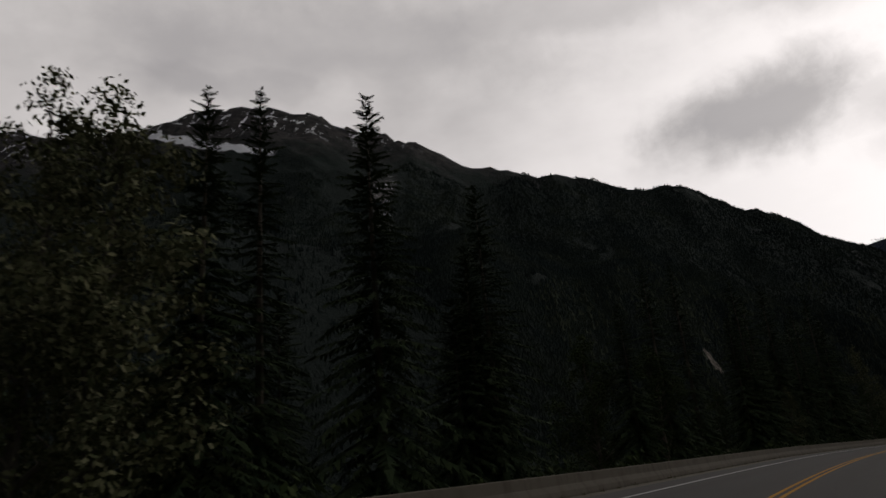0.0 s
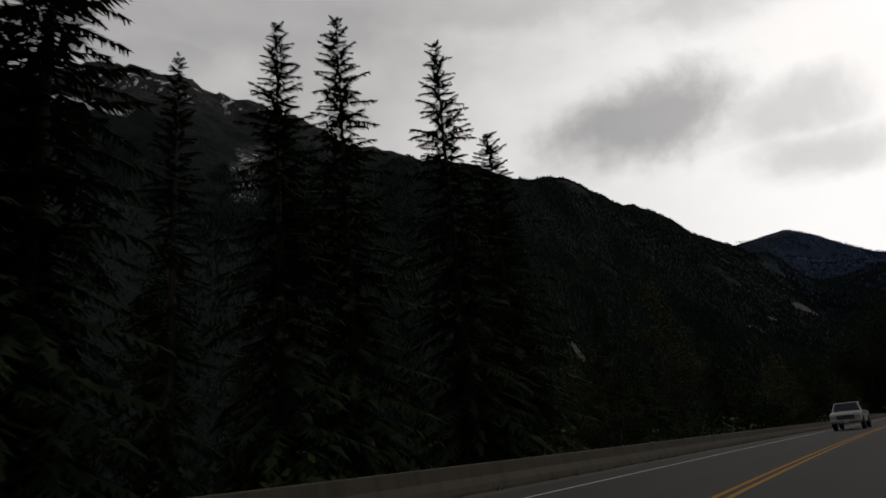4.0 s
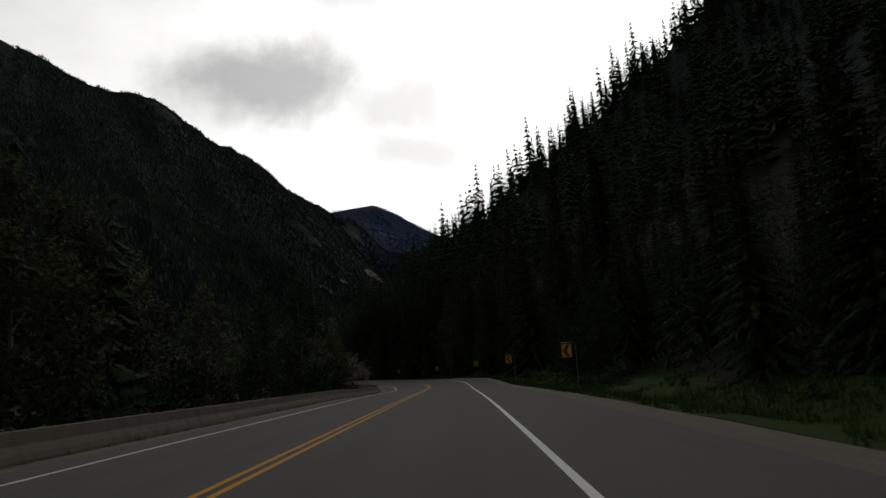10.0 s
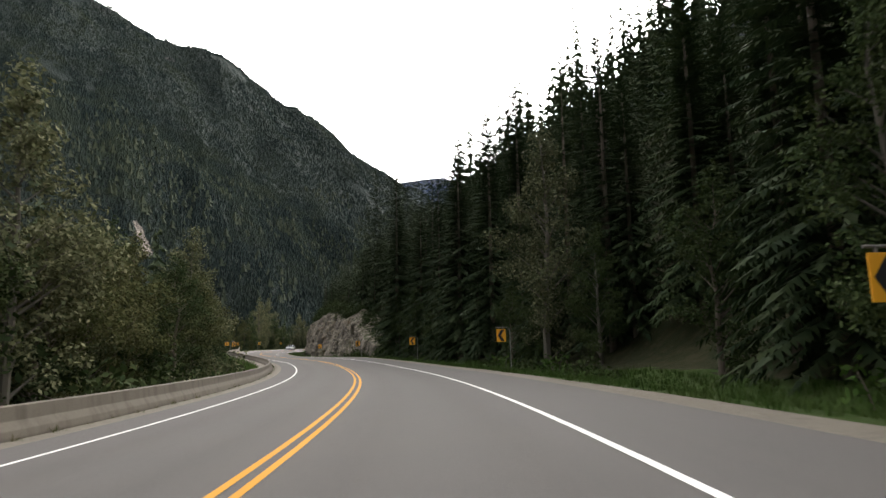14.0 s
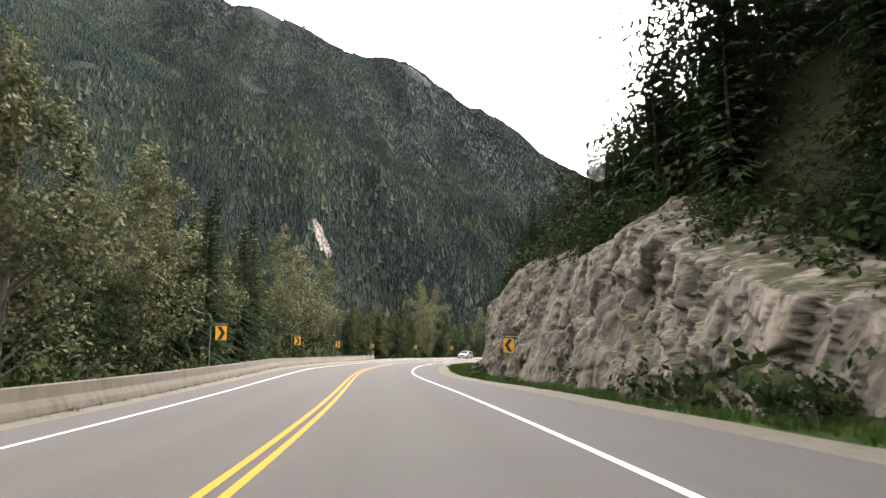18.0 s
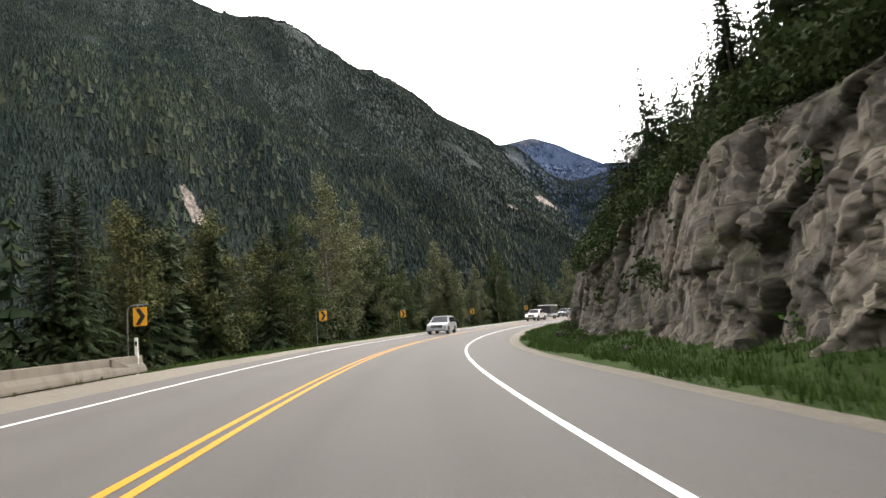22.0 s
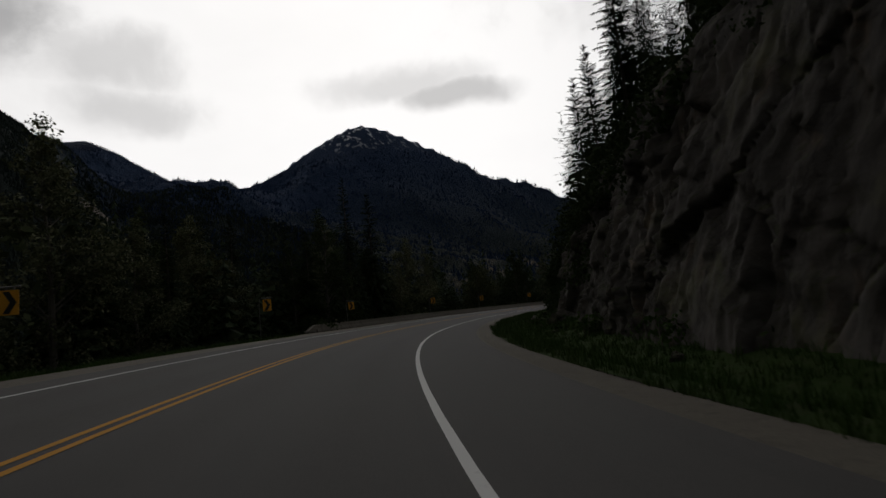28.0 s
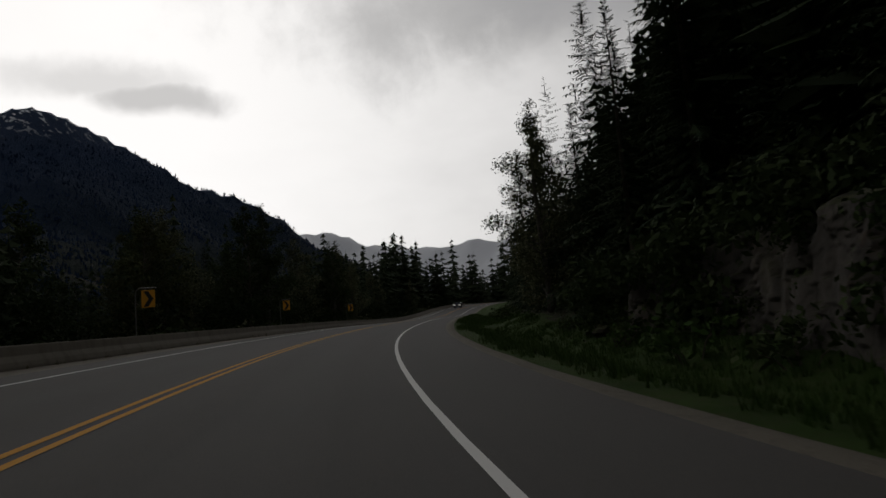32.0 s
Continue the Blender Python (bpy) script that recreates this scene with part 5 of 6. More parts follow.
scatter("far_bend_forest", WIDE, x[clear], y[clear], z[clear] - 0.6, rng.uniform(1.05, 1.55, 420)[clear], 37, NEEDLES_WOOD, "dark conifer wood beyond the far bend of the road", "forest")
x, y, z, rng = wood_spots(225, 890, -14, -42, 1100, 76, 1.0)
scatter("bank_thicket", SIMPLE, x, y, z - 0.6, rng.uniform(0.42, 0.82, len(x)), 16, NEEDLES_WOOD, "dark conifers crowding the river bank behind the roadside trees", "forest")
x, y, z, rng = wood_spots(-30, 890, -26, -170, 2300, 72, 1.2)
scatter("valley_forest", SIMPLE, x, y, z - 0.6, rng.uniform(0.35, 0.95, len(x)) * np.where(rng.rand(len(x)) < 0.5, 0.7, 1), 2, NEEDLES_WOOD, "dark mixed conifer wood filling the valley floor", "forest")


def leaf_tuft(h, w, seed, n=60, size=0.30):
    rng = np.random.RandomState(seed)
    blobs = [(rng.uniform(-w, w) * 0.5, rng.uniform(-w, w) * 0.5, h * rng.uniform(0.35, 0.95), w * 0.55) for k in range(7)]
    return leaf_cloud(blobs, n / (w * w), size, rng)


TUFTS = [leaf_tuft(10, 2.6, 1, 40), leaf_tuft(8, 2.4, 2, 40), leaf_tuft(12, 2.6, 3, 40)]
x, y, z, rng = wood_spots(200, 890, -16, -120, 900, 73, 1.3)
scatter("valley_broadleaf_wood", TUFTS, x, y, z - 0.4, rng.uniform(0.6, 1.15, len(x)), 3, LEAVES_MID, "light green broadleaf trees among the valley wood", "forest", 4)


BUSH = [leaf_tuft(1.5, 1.2, 4, 44, 0.14), leaf_tuft(2.1, 1.1, 5, 44, 0.14)]
s = np.random.RandomState(61).uniform(384, 700, 1900)
lat = 13.2 + 30 * np.random.RandomState(62).rand(1900) ** 1.6
p = at_road(s, lat)
scatter("hillside_undergrowth", BUSH, p[:, 0], p[:, 1], np.maximum(p[:, 2] + beside(s, lat, p) - 0.3, np.interp(s, RS, RZ) + np.where(s < 648, cliff_height(s), 0) - 0.9), np.random.RandomState(63).uniform(0.5, 1.4, 1900), 12, LEAVES, "low green shrubs and saplings covering the slope above the rock", "undergrowth", 4)


# growth that fills the foot of the wood on the river side
rng = np.random.RandomState(68)
s = rng.uniform(150, 880, 1500)
lat = -rng.uniform(11.0, 19.0, 1500) - 3.2 * ((s > 483) & (s < 645))
p = at_road(s, lat)
scatter("roadside_understorey", [leaf_tuft(3.4, 1.5, 14, 60, 0.13), leaf_tuft(4.6, 1.6, 15, 60, 0.13), leaf_tuft(2.6, 1.4, 16, 60, 0.12)], p[:, 0], p[:, 1], p[:, 2] + beside(s, lat, p) - 0.4, rng.uniform(0.7, 1.4, 1500), 33, LEAVES_SHADED, "green saplings and bushes under the roadside trees, coloured as if in shade", "undergrowth", 4)

# thick bushes hanging over the brow of the rock
rng = np.random.RandomState(71)
s = rng.uniform(398, 694, 1700)
up = np.where(s < 500, rng.uniform(0.84, 1.16, 1700), rng.uniform(0.62, 1.12, 1700))
h = np.maximum(cliff_height(s), 1.5)
p = at_road(s, 11.0 + 0.24 * up * h + 2.6 * np.clip(up - 0.75, 0, 1) * 2 + rng.uniform(-0.8, 0.8, 1700))
scatter("cliff_brow_bushes", [leaf_tuft(1.4, 1.1, 8, 54, 0.12), leaf_tuft(1.0, 1.0, 9, 48, 0.11)], p[:, 0], p[:, 1], np.interp(s, RS, RZ) - 0.7 + up * h, rng.uniform(0.5, 1.25, 1700), 23, LEAVES, "dark green bushes hanging over the brow of the rock", "undergrowth", 4)

# young conifers clinging to the cracks of the darker cutting
rng = np.random.RandomState(67)
s, up = rng.uniform(500, 662, 150), rng.uniform(0.30, 1.0, 150)
h = np.maximum(cliff_height(s), 1.5)
p = at_road(s, 11.2 + 0.24 * up * h + 1.2 * up)
scatter("cliff_conifers", SMALL, p[:, 0], p[:, 1], np.interp(s, RS, RZ) - 0.9 + up * h, rng.uniform(0.16, 0.34, 150), 38, NEEDLES_WOOD, "small dark conifers clinging to the cracks of the rock", "forest")

# bushes rooted in the upper cracks of the rock
rng = np.random.RandomState(66)
s = np.where(rng.rand(1300) < 0.50, rng.uniform(575, 696, 1300), rng.uniform(390, 652, 1300))
s[:170] = rng.uniform(383, 405, 170)
up = np.where(s > 642, rng.uniform(0.0, 1.2, 1300), rng.uniform(0.15, 1.05, 1300) ** 0.7)
h = np.maximum(cliff_height(s), 1.5)
p = at_road(s, 11.3 + 0.24 * up * h + 1.2 * up + rng.uniform(-0.6, 0.9, 1300) - 0.5 * (s > 642))
scatter("cliff_bushes", [leaf_tuft(1.3, 1.0, 8, 50, 0.12), leaf_tuft(1.0, 0.8, 9, 44, 0.11)], p[:, 0], p[:, 1], np.interp(s, RS, RZ) - 0.9 + up * h, rng.uniform(0.5, 1.3, 1300), 19, LEAVES, "dark green bushes and ferns hanging on the rock face", "undergrowth", 4)


# forest on the mountainsides
def cone(h, r, seed, tiers=((-0.04, 0.72, 1.0), (0.42, 1.0, 0.62))):
    """A far conifer: ragged four-sided skirts one above the other."""
    rng = np.random.RandomState(seed)
    tri = []
    for low, top, wide in tiers:
        turn = rng.uniform(0, 1.5)
        ring = [np.array([math.cos(q + turn) * r * wide * j, math.sin(q + turn) * r * wide * j, h * (low + k)])
                for q, j, k in zip(np.linspace(0, 2 * math.pi, 5)[:-1], rng.uniform(0.7, 1.25, 4), rng.uniform(-0.05, 0.12, 4))]
        for k in range(4):
            tri += [ring[k], ring[(k + 1) % 4], np.array([rng.uniform(-0.1, 0.1) * r, 0, h * top])]
    return np.array(tri)


CONES = [cone(6.0, 2.2, 1), cone(5.2, 2.1, 2), cone(7.0, 2.2, 3), cone(5.6, 1.9, 4), cone(4.6, 2.3, 5)]


def mountain_spots(x0, x1, y0, y1, n, seed, zmin, zmax, keep=None):
    rng = np.random.RandomState(seed)
    x, y = rng.uniform(x0, x1, n), rng.uniform(y0, y1, n)
    z, s, lat = land(x, y)
    thin = wave_noise(x, y, 120, 41, 4)
    ok = (z > zmin) & (z < np.minimum(zmax, 640 + np.clip(x + 650, 0, 400)) + (thin - 0.5) * 160) & (np.abs(lat) > 90) & (thin > 0.24) & ~in_scar(x, y)
    # only slopes that face the valley
    e = 12.0
    zx, zy = land(x + e, y)[0] - z, land(x, y + e)[0] - z
    to = np.stack([60 - x, 400 - y], -1)
    face = -(zx * to[:, 0] + zy * to[:, 1]) / e / np.linalg.norm(to, axis=1)
    ok &= face > -0.45
    return x[ok], y[ok], z[ok], rng


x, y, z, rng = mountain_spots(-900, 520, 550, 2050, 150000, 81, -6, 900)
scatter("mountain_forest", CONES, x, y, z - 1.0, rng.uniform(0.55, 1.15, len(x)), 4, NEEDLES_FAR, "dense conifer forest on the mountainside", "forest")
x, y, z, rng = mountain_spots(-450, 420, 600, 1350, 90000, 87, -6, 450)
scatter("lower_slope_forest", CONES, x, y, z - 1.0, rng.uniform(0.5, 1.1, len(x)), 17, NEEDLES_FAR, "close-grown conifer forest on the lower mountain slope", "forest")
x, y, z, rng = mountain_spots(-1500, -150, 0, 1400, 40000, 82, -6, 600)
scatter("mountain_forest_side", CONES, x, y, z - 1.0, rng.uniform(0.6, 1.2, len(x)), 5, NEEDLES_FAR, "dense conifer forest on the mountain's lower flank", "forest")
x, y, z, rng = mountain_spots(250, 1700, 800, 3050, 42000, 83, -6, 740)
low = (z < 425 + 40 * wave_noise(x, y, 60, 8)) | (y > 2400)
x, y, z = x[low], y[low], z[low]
scatter("distant_forest", CONES, x, y, z - 1.0, rng.uniform(0.6, 1.2, len(x)), 6, NEEDLES_HAZED, "distant conifer forest on the far mountains", "forest")
TUFT_FAR = [np.concatenate([cone(9, 3.6, 7) * (1, 1, 0.9)])]
x, y, z, rng = mountain_spots(-600, 450, 750, 1500, 9000, 84, 5, 330)
patch = wave_noise(x, y, 90, 77, 3) > 0.56
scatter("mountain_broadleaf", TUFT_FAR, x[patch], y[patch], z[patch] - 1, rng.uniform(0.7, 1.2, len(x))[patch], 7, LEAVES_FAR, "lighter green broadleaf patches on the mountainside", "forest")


# ---- grass ----
def blades(n, seed, tall):
    rng = np.random.RandomState(seed)
    out = []
    for k in range(n):
        a, b = rng.uniform(0, 6.28), rng.uniform(0, 6.28)
        r = rng.uniform(0, 0.16)
        o = np.array([math.cos(b) * r, math.sin(b) * r, -0.05])
        w = np.array([-math.sin(a), math.cos(a), 0]) * 0.012
        h = tall * rng.uniform(0.5, 1.1)
        out += [o - w, o + w, o + np.array([math.cos(a) * h * 0.45, math.sin(a) * h * 0.45, h])]
    return np.array(out)


def grass(name, s0, s1, l0, l1, n, seed, tall, label):
    rng = np.random.RandomState(seed)
    s, lat = rng.uniform(s0, s1, n), rng.uniform(l0, l1, n)
    p = at_road(s, lat)
    dens = wave_noise(p[:, 0], p[:, 1], 5, 15)
    ok = dens > 0.30 + 0.22 * (1 - smooth(0, 0.7, np.minimum(np.abs(lat - l0), np.abs(lat - l1)) if l0 > 0 else np.abs(lat - l1)))
    ok &= np.where(lat < 0, -lat > gravel_edge(s) - 0.2, lat > green_edge(s) - 0.15)
    p, s, lat = p[ok], s[ok], lat[ok]
    z = p[:, 2] + beside(s, lat, p)
    scatter(name, [blades(9, 1, tall), blades(9, 2, tall * 1.3), blades(9, 3, tall * 0.7)], p[:, 0], p[:, 1], z, rng.uniform(0.7, 1.4, len(p)), 8, GRASS, label, "grass")


grass("verge_grass", 192, 760, 6.5, 11.6, 48000, 91, 0.25, "fresh green grass on the roadside verge")
grass("far_verge_grass", 493, 636, -13.8, -6.5, 26000, 92, 0.30, "green grass behind the far gravel shoulder")
grass("barrier_grass", 230, 440, -9.5, -6.7, 4500, 93, 0.45, "tufts of grass growing behind the barrier")


def weeds():
    """Small dark tufts rooted in the joint between barrier and pavement."""
    rng = np.random.RandomState(17)
    s = np.concatenate([np.arange(-30, 485, 1.5), np.arange(648, 860, 1.5)]) + 0.0
    lat = np.array([barrier_lat(v) for v in s]) + 0.34
    p = at_road(s, lat)
    scatter("barrier_weeds", [blades(22, 5, 0.16), blades(18, 6, 0.12)], p[:, 0], p[:, 1], p[:, 2] - 0.02, rng.uniform(0.6, 1.5, len(s)), 9, LEAVES_RUST, "small dry weeds along the foot of the barrier", "weeds")


weeds()

# ---- vehicles ----
CAR_WHITE = plain("white_car_paint", (0.70, 0.70, 0.69), 0.25, 0, 0.03, 2, 0.0)
CAR_SILVER = plain("silver_car_paint", (0.42, 0.43, 0.44), 0.28, 0.5, 0.03, 2, 0.0)
CAR_GREY = plain("grey_car_paint", (0.16, 0.17, 0.19), 0.25, 0.3, 0.03, 2, 0.0)
TRAILER_BLACK = plain("black_trailer_panel", (0.02, 0.02, 0.022), 0.4, 0, 0.1)
CHROME = plain("chrome", (0.6, 0.6, 0.6), 0.2, 1.0, 0.05)
TYRE = plain("tyre_rubber", (0.02, 0.02, 0.02), 0.9, 0, 0.2, 8)
RIM = plain("alloy_rim", (0.45, 0.45, 0.46), 0.35, 0.8, 0.1)
CAR_TRIM = plain("black_car_trim", (0.018, 0.018, 0.018), 0.6, 0, 0.15)
PLATE = plain("plate_bar", (0.55, 0.56, 0.6), 0.5, 0, 0.05)


def car_glass():
    n = surface("car_window_glass", 0.05, 0, 0.6)
    return paint_on(n, (0.025, 0.03, 0.033))


def lamp_glow(name, colour, power):
    n = surface(name, 0.1, 0, 0.5)
    n.bsdf.inputs["Emission Color"].default_value = (*colour, 1)
    n.bsdf.inputs["Emission Strength"].default_value = power
    return paint_on(n, (0.8, 0.8, 0.78))


CAR_GLASS, HEADLIGHT, HEADLIGHT_OFF = car_glass(), lamp_glow("lit_headlight", (1.0, 0.93, 0.8), 9.0), plain("headlight_glass", (0.6, 0.62, 0.64), 0.1)


def wheel(top, x, y, r=0.36, w=0.24):
    bm = bmesh.new()
    prof = [(r * 0.62, -w / 2), (r * 0.92, -w / 2), (r, -w * 0.36), (r, w * 0.36), (r * 0.92, w / 2), (r * 0.62, w / 2)]
    rings = [[bm.verts.new((x + math.cos(a) * q, y + d, r + math.sin(a) * q)) for q, d in prof] for a in np.linspace(0, 2 * math.pi, 25)[:-1]]
    for i in range(24):
        a, b = rings[i], rings[(i + 1) % 24]
        for k in range(6):
            bm.faces.new((a[k], a[(k + 1) % 6], b[(k + 1) % 6], b[k]))
    bmesh.ops.recalc_face_normals(bm, faces=bm.faces)
    t = part("wheel", bm, TYRE, top, "black rubber tyre")
    bm = bmesh.new()
    side = 1 if y > 0 else -1
    for k in range(6):
        a = k * math.pi / 3
        tube(bm, [(x, y + side * w * 0.40, r), (x + math.cos(a) * r * 0.62, y + side * w * 0.34, r + math.sin(a) * r * 0.62)], [0.05, 0.035], 4)
    bmesh.ops.create_cone(bm, cap_ends=True, segments=20, radius1=r * 0.63, radius2=r * 0.63, depth=w * 0.5,
                          matrix=Matrix.Translation((x, y, r)) @ Matrix.Rotation(math.pi / 2, 4, "X"))
    part("rim", bm, RIM, t, "alloy rim")


def vehicle(name, label, category, paint, length, width, lower, cabin, windows, wheel_x, ride, front_h, lights, wheel_r=0.36, bed=None):
    """Front of the vehicle at x = 0, its length along +x. lower and cabin are side outlines."""
    top = thing(name, label, category)
    half = width / 2
    bm = bmesh.new()
    prism(bm, lower, -half, half, lambda x, z: 0.05 if x < 0.12 or x > length - 0.12 else 0.0)
    bmesh.ops.bevel(bm, geom=[e for e in bm.edges], offset=0.05, segments=2, affect="EDGES", clamp_overlap=True)
    body = part("body", bm, paint, top)
    base = min(z for x, z in cabin)
    tall = max(z for x, z in cabin) - base
    lean = lambda x, z: 0.06 + 0.20 * (z - base) / tall
    bm = bmesh.new()
    prism(bm, cabin, -half, half, lean)
    bmesh.ops.bevel(bm, geom=[e for e in bm.edges], offset=0.04, segments=2, affect="EDGES", clamp_overlap=True)
    part("cabin", bm, paint, top)
    # side windows and windscreens lie a little proud of the cabin
    for k, outline in enumerate(windows):
        bm = bmesh.new()
        prism(bm, outline, -half, half, lambda x, z: lean(x, z) - 0.006)
        part("side_window", bm, CAR_GLASS, top, "dark side windows")
    for nm, (xa, za), (xb, zb), out in (("windscreen", cabin[0], cabin[1], -0.012), ("rear_window", cabin[-1], cabin[-2], 0.012)):
        bm = bmesh.new()
        q = []
        for u in (0.10, 0.92):
            x, z = xa + (xb - xa) * u, za + (zb - za) * u
            for side in (-1, 1):
                q.append((x + out, side * (half - lean(x, z) - 0.09), z + 0.008))
        f = [bm.verts.new(v) for v in (q[0], q[1], q[3], q[2])]
        g = [bm.verts.new((v[0] - out * 2, v[1], v[2] - 0.02)) for v in (q[0], q[1], q[3], q[2])]
        bm.faces.new(f)
        bm.faces.new(g[::-1])
        for i in range(4):
            bm.faces.new((f[i], f[(i + 1) % 4], g[(i + 1) % 4], g[i]))
        bmesh.ops.recalc_face_normals(bm, faces=bm.faces)
        part(nm, bm, CAR_GLASS, top, "dark glass")
    for x in wheel_x:
        for side in (-1, 1):
            wheel(top, x, side * (half - 0.12), wheel_r)
            bm = bmesh.new()
            pts = [(x + math.cos(a) * (wheel_r + 0.09), wheel_r + math.sin(a) * (wheel_r + 0.09)) for a in np.linspace(-0.35, math.pi + 0.35, 16)]
            y0 = side * (half + 0.006)
            prism(bm, pts, min(y0, y0 - side * 0.2), max(y0, y0 - side * 0.2))
            part("wheel_arch", bm, CAR_TRIM, body)
    bm = bmesh.new()
    box(bm, -0.03, 0.06, -half * 0.55, half * 0.55, front_h - 0.16, front_h + 0.10, 0.02)
    g = part("grille", bm, CAR_TRIM, top, "dark grille")
    for k in range(3):
        bm = bmesh.new()
        box(bm, -0.045, 0.0, -half * 0.54, half * 0.54, front_h - 0.12 + k * 0.08, front_h - 0.10 + k * 0.08, 0.004)
        part("grille_bar", bm, CHROME, g)
    bm = bmesh.new()
    box(bm, -0.10, 0.12, -half * 0.97, half * 0.97, ride + 0.08, ride + 0.30, 0.05)
    b = part("bumper", bm, CHROME if bed else paint, top)
    bm = bmesh.new()
    box(bm, -0.115, -0.10, -0.16, 0.16, ride + 0.13, ride + 0.25, 0.004)
    part("plate", bm, PLATE, b)
    for side in (-1, 1):
        bm = bmesh.new()
        box(bm, -0.04, 0.10, side * half * 0.76 - 0.16, side * half * 0.76 + 0.16, front_h - 0.08, front_h + 0.10, 0.03)
        part("headlight", bm, lights, top, "lit headlight" if lights is HEADLIGHT else "headlight")
        bm = bmesh.new()
        box(bm, cabin[0][0] + 0.28, cabin[0][0] + 0.42, side * (half + 0.02) - (0.0 if side > 0 else 0.2), side * (half + 0.02) + (0.2 if side > 0 else 0.0), base + 0.05, base + 0.24, 0.03)
        part("wing_mirror", bm, CAR_TRIM, top)
        bm = bmesh.new()
        box(bm, length - 0.05, length + 0.015, side * half * 0.86 - 0.08, side * half * 0.86 + 0.08, front_h - 0.1, front_h + 0.22, 0.02)
        part("tail_light", bm, TAIL, top, "red tail light")
        for x in DOORS[category]:
            bm = bmesh.new()
            box(bm, x, x + 0.16, side * half - 0.01, side * half + 0.025, base - 0.16, base - 0.12, 0.008)
            part("door_handle", bm, CAR_TRIM, top)
    if bed:
        bm = bmesh.new()
        box(bm, bed[0], bed[1], -half + 0.12, half - 0.12, bed[2] - 0.02, bed[2] + 0.012, 0)
        part("bed_floor", bm, CAR_TRIM, top, "dark open cargo bed")
    return top


TAIL = plain("tail_light_red", (0.35, 0.02, 0.02), 0.2)
DOORS = {"pickup truck": (2.35, 3.3), "minivan": (1.9, 2.9), "car": (1.9, 2.75)}


def pickup(paint, lights, label):
    lower = [(0.0, 0.52), (0.0, 0.98), (0.10, 1.12), (1.45, 1.22), (5.75, 1.22), (5.80, 0.60), (5.7, 0.50), (0.1, 0.44)]
    cabin = [(1.40, 1.20), (2.05, 1.83), (3.55, 1.86), (3.78, 1.20)]
    wins = [[(1.95, 1.26), (2.30, 1.74), (2.72, 1.76), (2.72, 1.26)], [(2.82, 1.26), (2.82, 1.76), (3.42, 1.76), (3.55, 1.26)]]
    return vehicle("pickup_truck", label, "pickup truck", paint, 5.8, 1.98, lower, cabin, wins, (0.98, 4.62), 0.36, 0.88, lights, 0.40, (3.95, 5.65, 1.22))


def minivan(paint, lights, label):
    lower = [(0.0, 0.42), (0.02, 0.75), (0.25, 0.92), (1.2, 1.06), (4.95, 1.08), (5.05, 0.5), (4.95, 0.36), (0.1, 0.30)]
    cabin = [(1.05, 1.04), (2.00, 1.68), (4.55, 1.72), (4.95, 1.06)]
    wins = [[(1.75, 1.12), (2.25, 1.58), (2.75, 1.60), (2.75, 1.12)], [(2.85, 1.12), (2.85, 1.60), (3.7, 1.61), (3.7, 1.12)], [(3.8, 1.12), (3.8, 1.61), (4.45, 1.60), (4.7, 1.12)]]
    return vehicle("minivan", label, "minivan", paint, 5.05, 1.95, lower, cabin, wins, (0.95, 4.0), 0.24, 0.74, lights, 0.34)


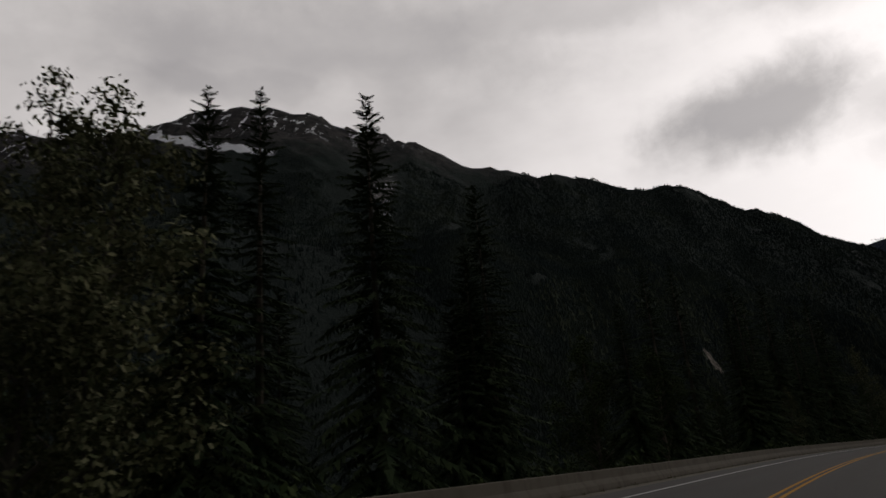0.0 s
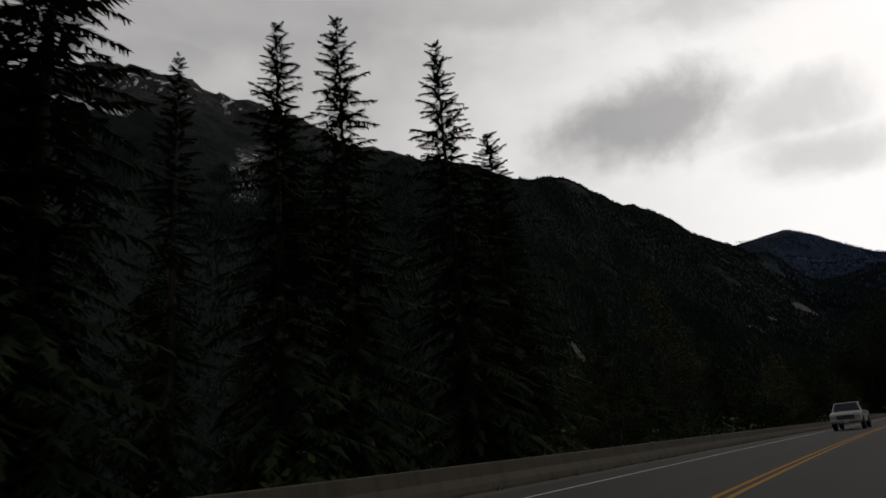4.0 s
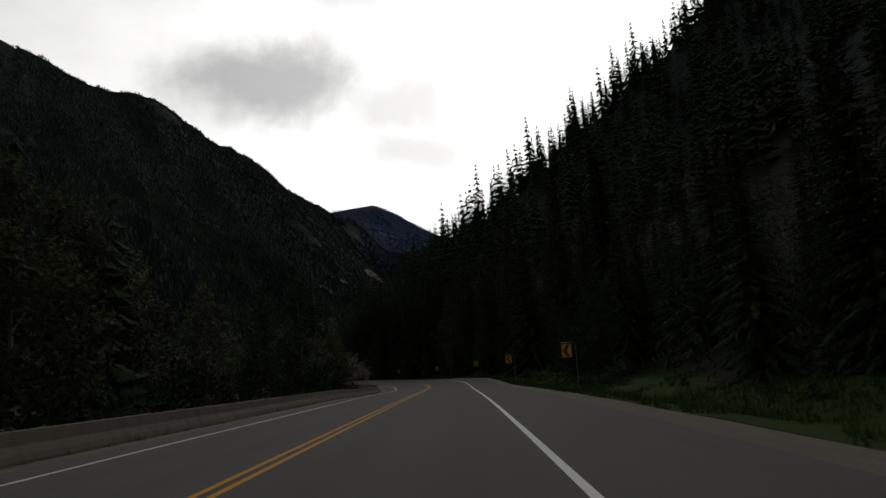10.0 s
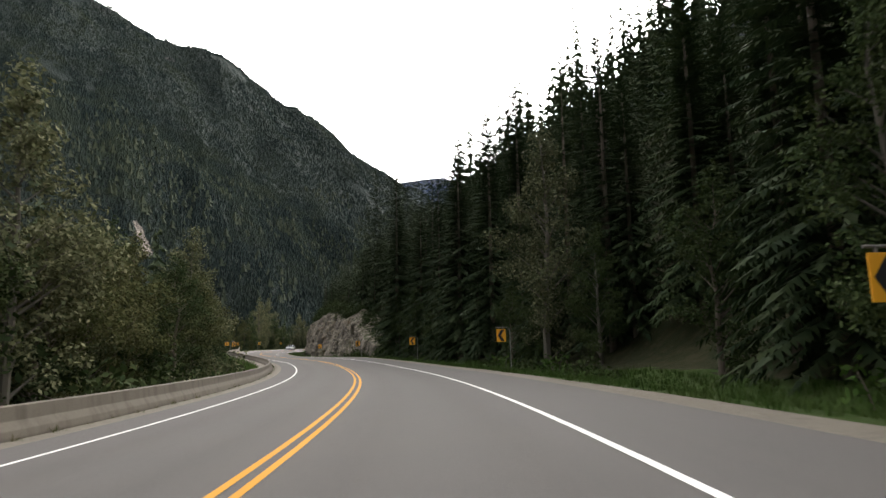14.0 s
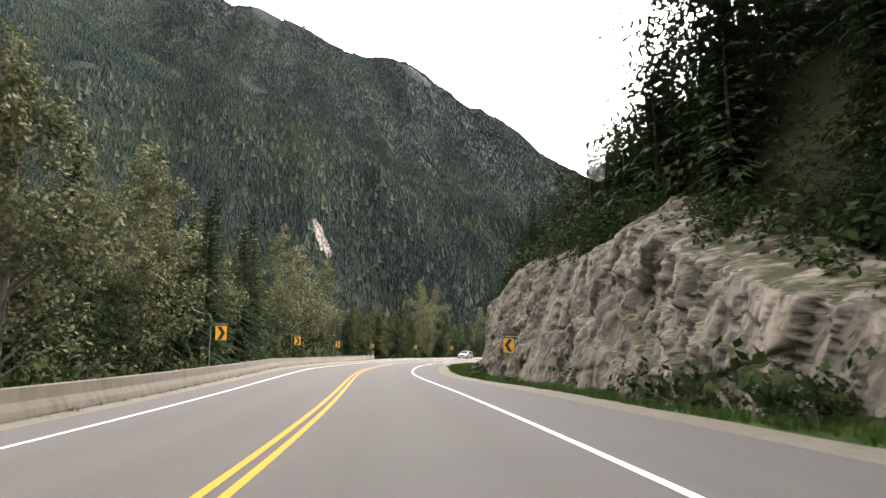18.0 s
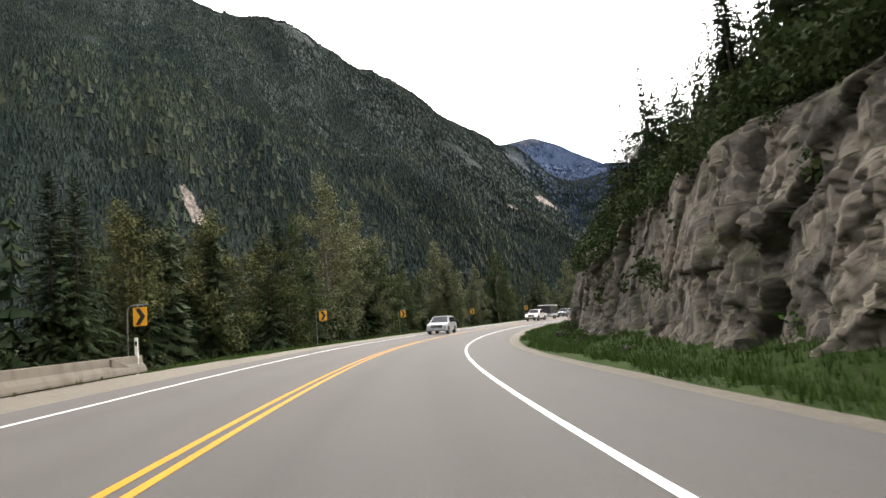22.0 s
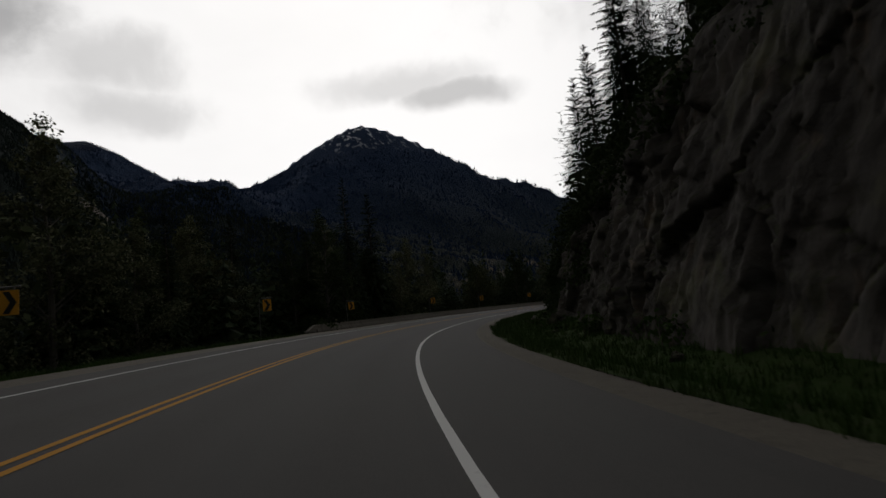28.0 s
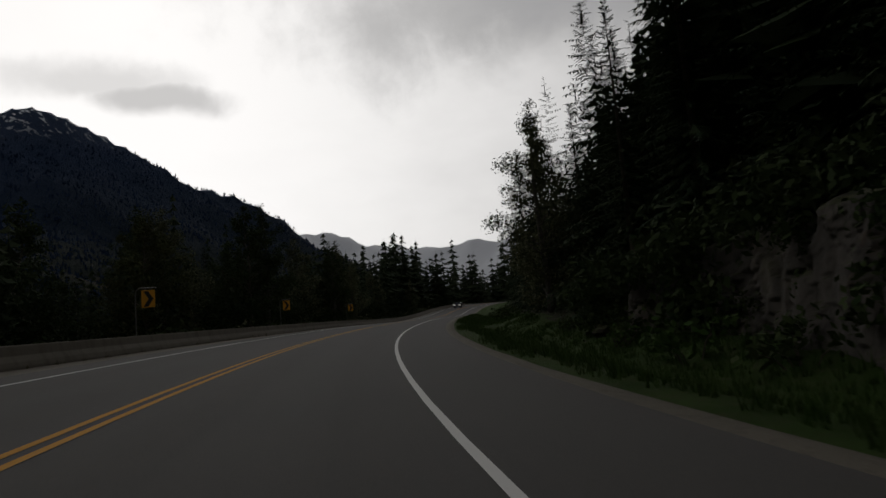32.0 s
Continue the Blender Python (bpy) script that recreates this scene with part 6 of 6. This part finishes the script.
def crossover(paint, lights, label, name="car"):
    lower = [(0.0, 0.42), (0.0, 0.78), (0.2, 0.94), (1.3, 1.04), (4.45, 1.06), (4.55, 0.5), (4.45, 0.36), (0.1, 0.30)]
    cabin = [(1.20, 1.02), (1.95, 1.58), (3.75, 1.60), (4.40, 1.04)]
    wins = [[(1.8, 1.10), (2.15, 1.50), (2.7, 1.52), (2.7, 1.10)], [(2.8, 1.10), (2.8, 1.52), (3.65, 1.50), (4.0, 1.10)]]
    return vehicle(name, label, "car", paint, 4.55, 1.84, lower, cabin, wins, (0.9, 3.6), 0.24, 0.76, lights, 0.34)


def trailer():
    top = thing("cargo_trailer", "black enclosed cargo trailer with white roof and trim", "trailer")
    bm = bmesh.new()
    box(bm, 0.9, 4.9, -1.05, 1.05, 0.55, 2.30, 0.05)
    body = part("body", bm, TRAILER_BLACK, top)
    bm = bmesh.new()
    box(bm, 0.85, 4.95, -1.09, 1.09, 2.28, 2.42, 0.05)
    part("roof", bm, CAR_WHITE, top, "white roof")
    bm = bmesh.new()
    box(bm, 0.86, 4.94, -1.08, 1.08, 0.50, 0.95, 0.03)
    part("lower_panel", bm, CAR_SILVER, top, "pale metal lower panel")
    bm = bmesh.new()
    tube(bm, [(1.0, -0.6, 0.5), (0.0, 0, 0.5)], [0.05, 0.05], 6)
    tube(bm, [(1.0, 0.6, 0.5), (0.0, 0, 0.5)], [0.05, 0.05], 6)
    part("drawbar", bm, CAR_TRIM, top)
    for x in (2.7, 3.55):
        for side in (-1, 1):
            wheel(top, x, side * 1.06, 0.34, 0.2)
    bm = bmesh.new()
    for side in (-1, 1):
        box(bm, 2.3, 3.95, side * 1.08 - 0.1, side * 1.08 + 0.1, 0.70, 0.78, 0.02)
    part("mudguard", bm, CAR_SILVER, top)
    return top


def park(ob, s, lat):
    """Front towards the oncoming camera, standing in the far lane."""
    ob.matrix_basis = put(ob, s, lat, 0.0, 90, 1.0, False) @ Matrix.Rotation(-math.atan(float(np.interp(s, RS, RBANK))), 4, "X")


park(pickup(CAR_WHITE, HEADLIGHT_OFF, "white pickup truck with a dark open bed on the road"), 132.8, -2.0)
park(minivan(CAR_SILVER, HEADLIGHT_OFF, "silver minivan in the far lane of the road"), 524, -1.9)
park(pickup(CAR_WHITE, HEADLIGHT, "white pickup truck with lit headlights towing a trailer"), 570, -1.9)
park(trailer(), 576.3, -1.9)
park(crossover(CAR_GREY, HEADLIGHT_OFF, "dark grey crossover car in the far lane"), 586, -1.9)
park(crossover(CAR_GREY, HEADLIGHT, "small dark car with lit headlights far down the road"), 846, -1.9)
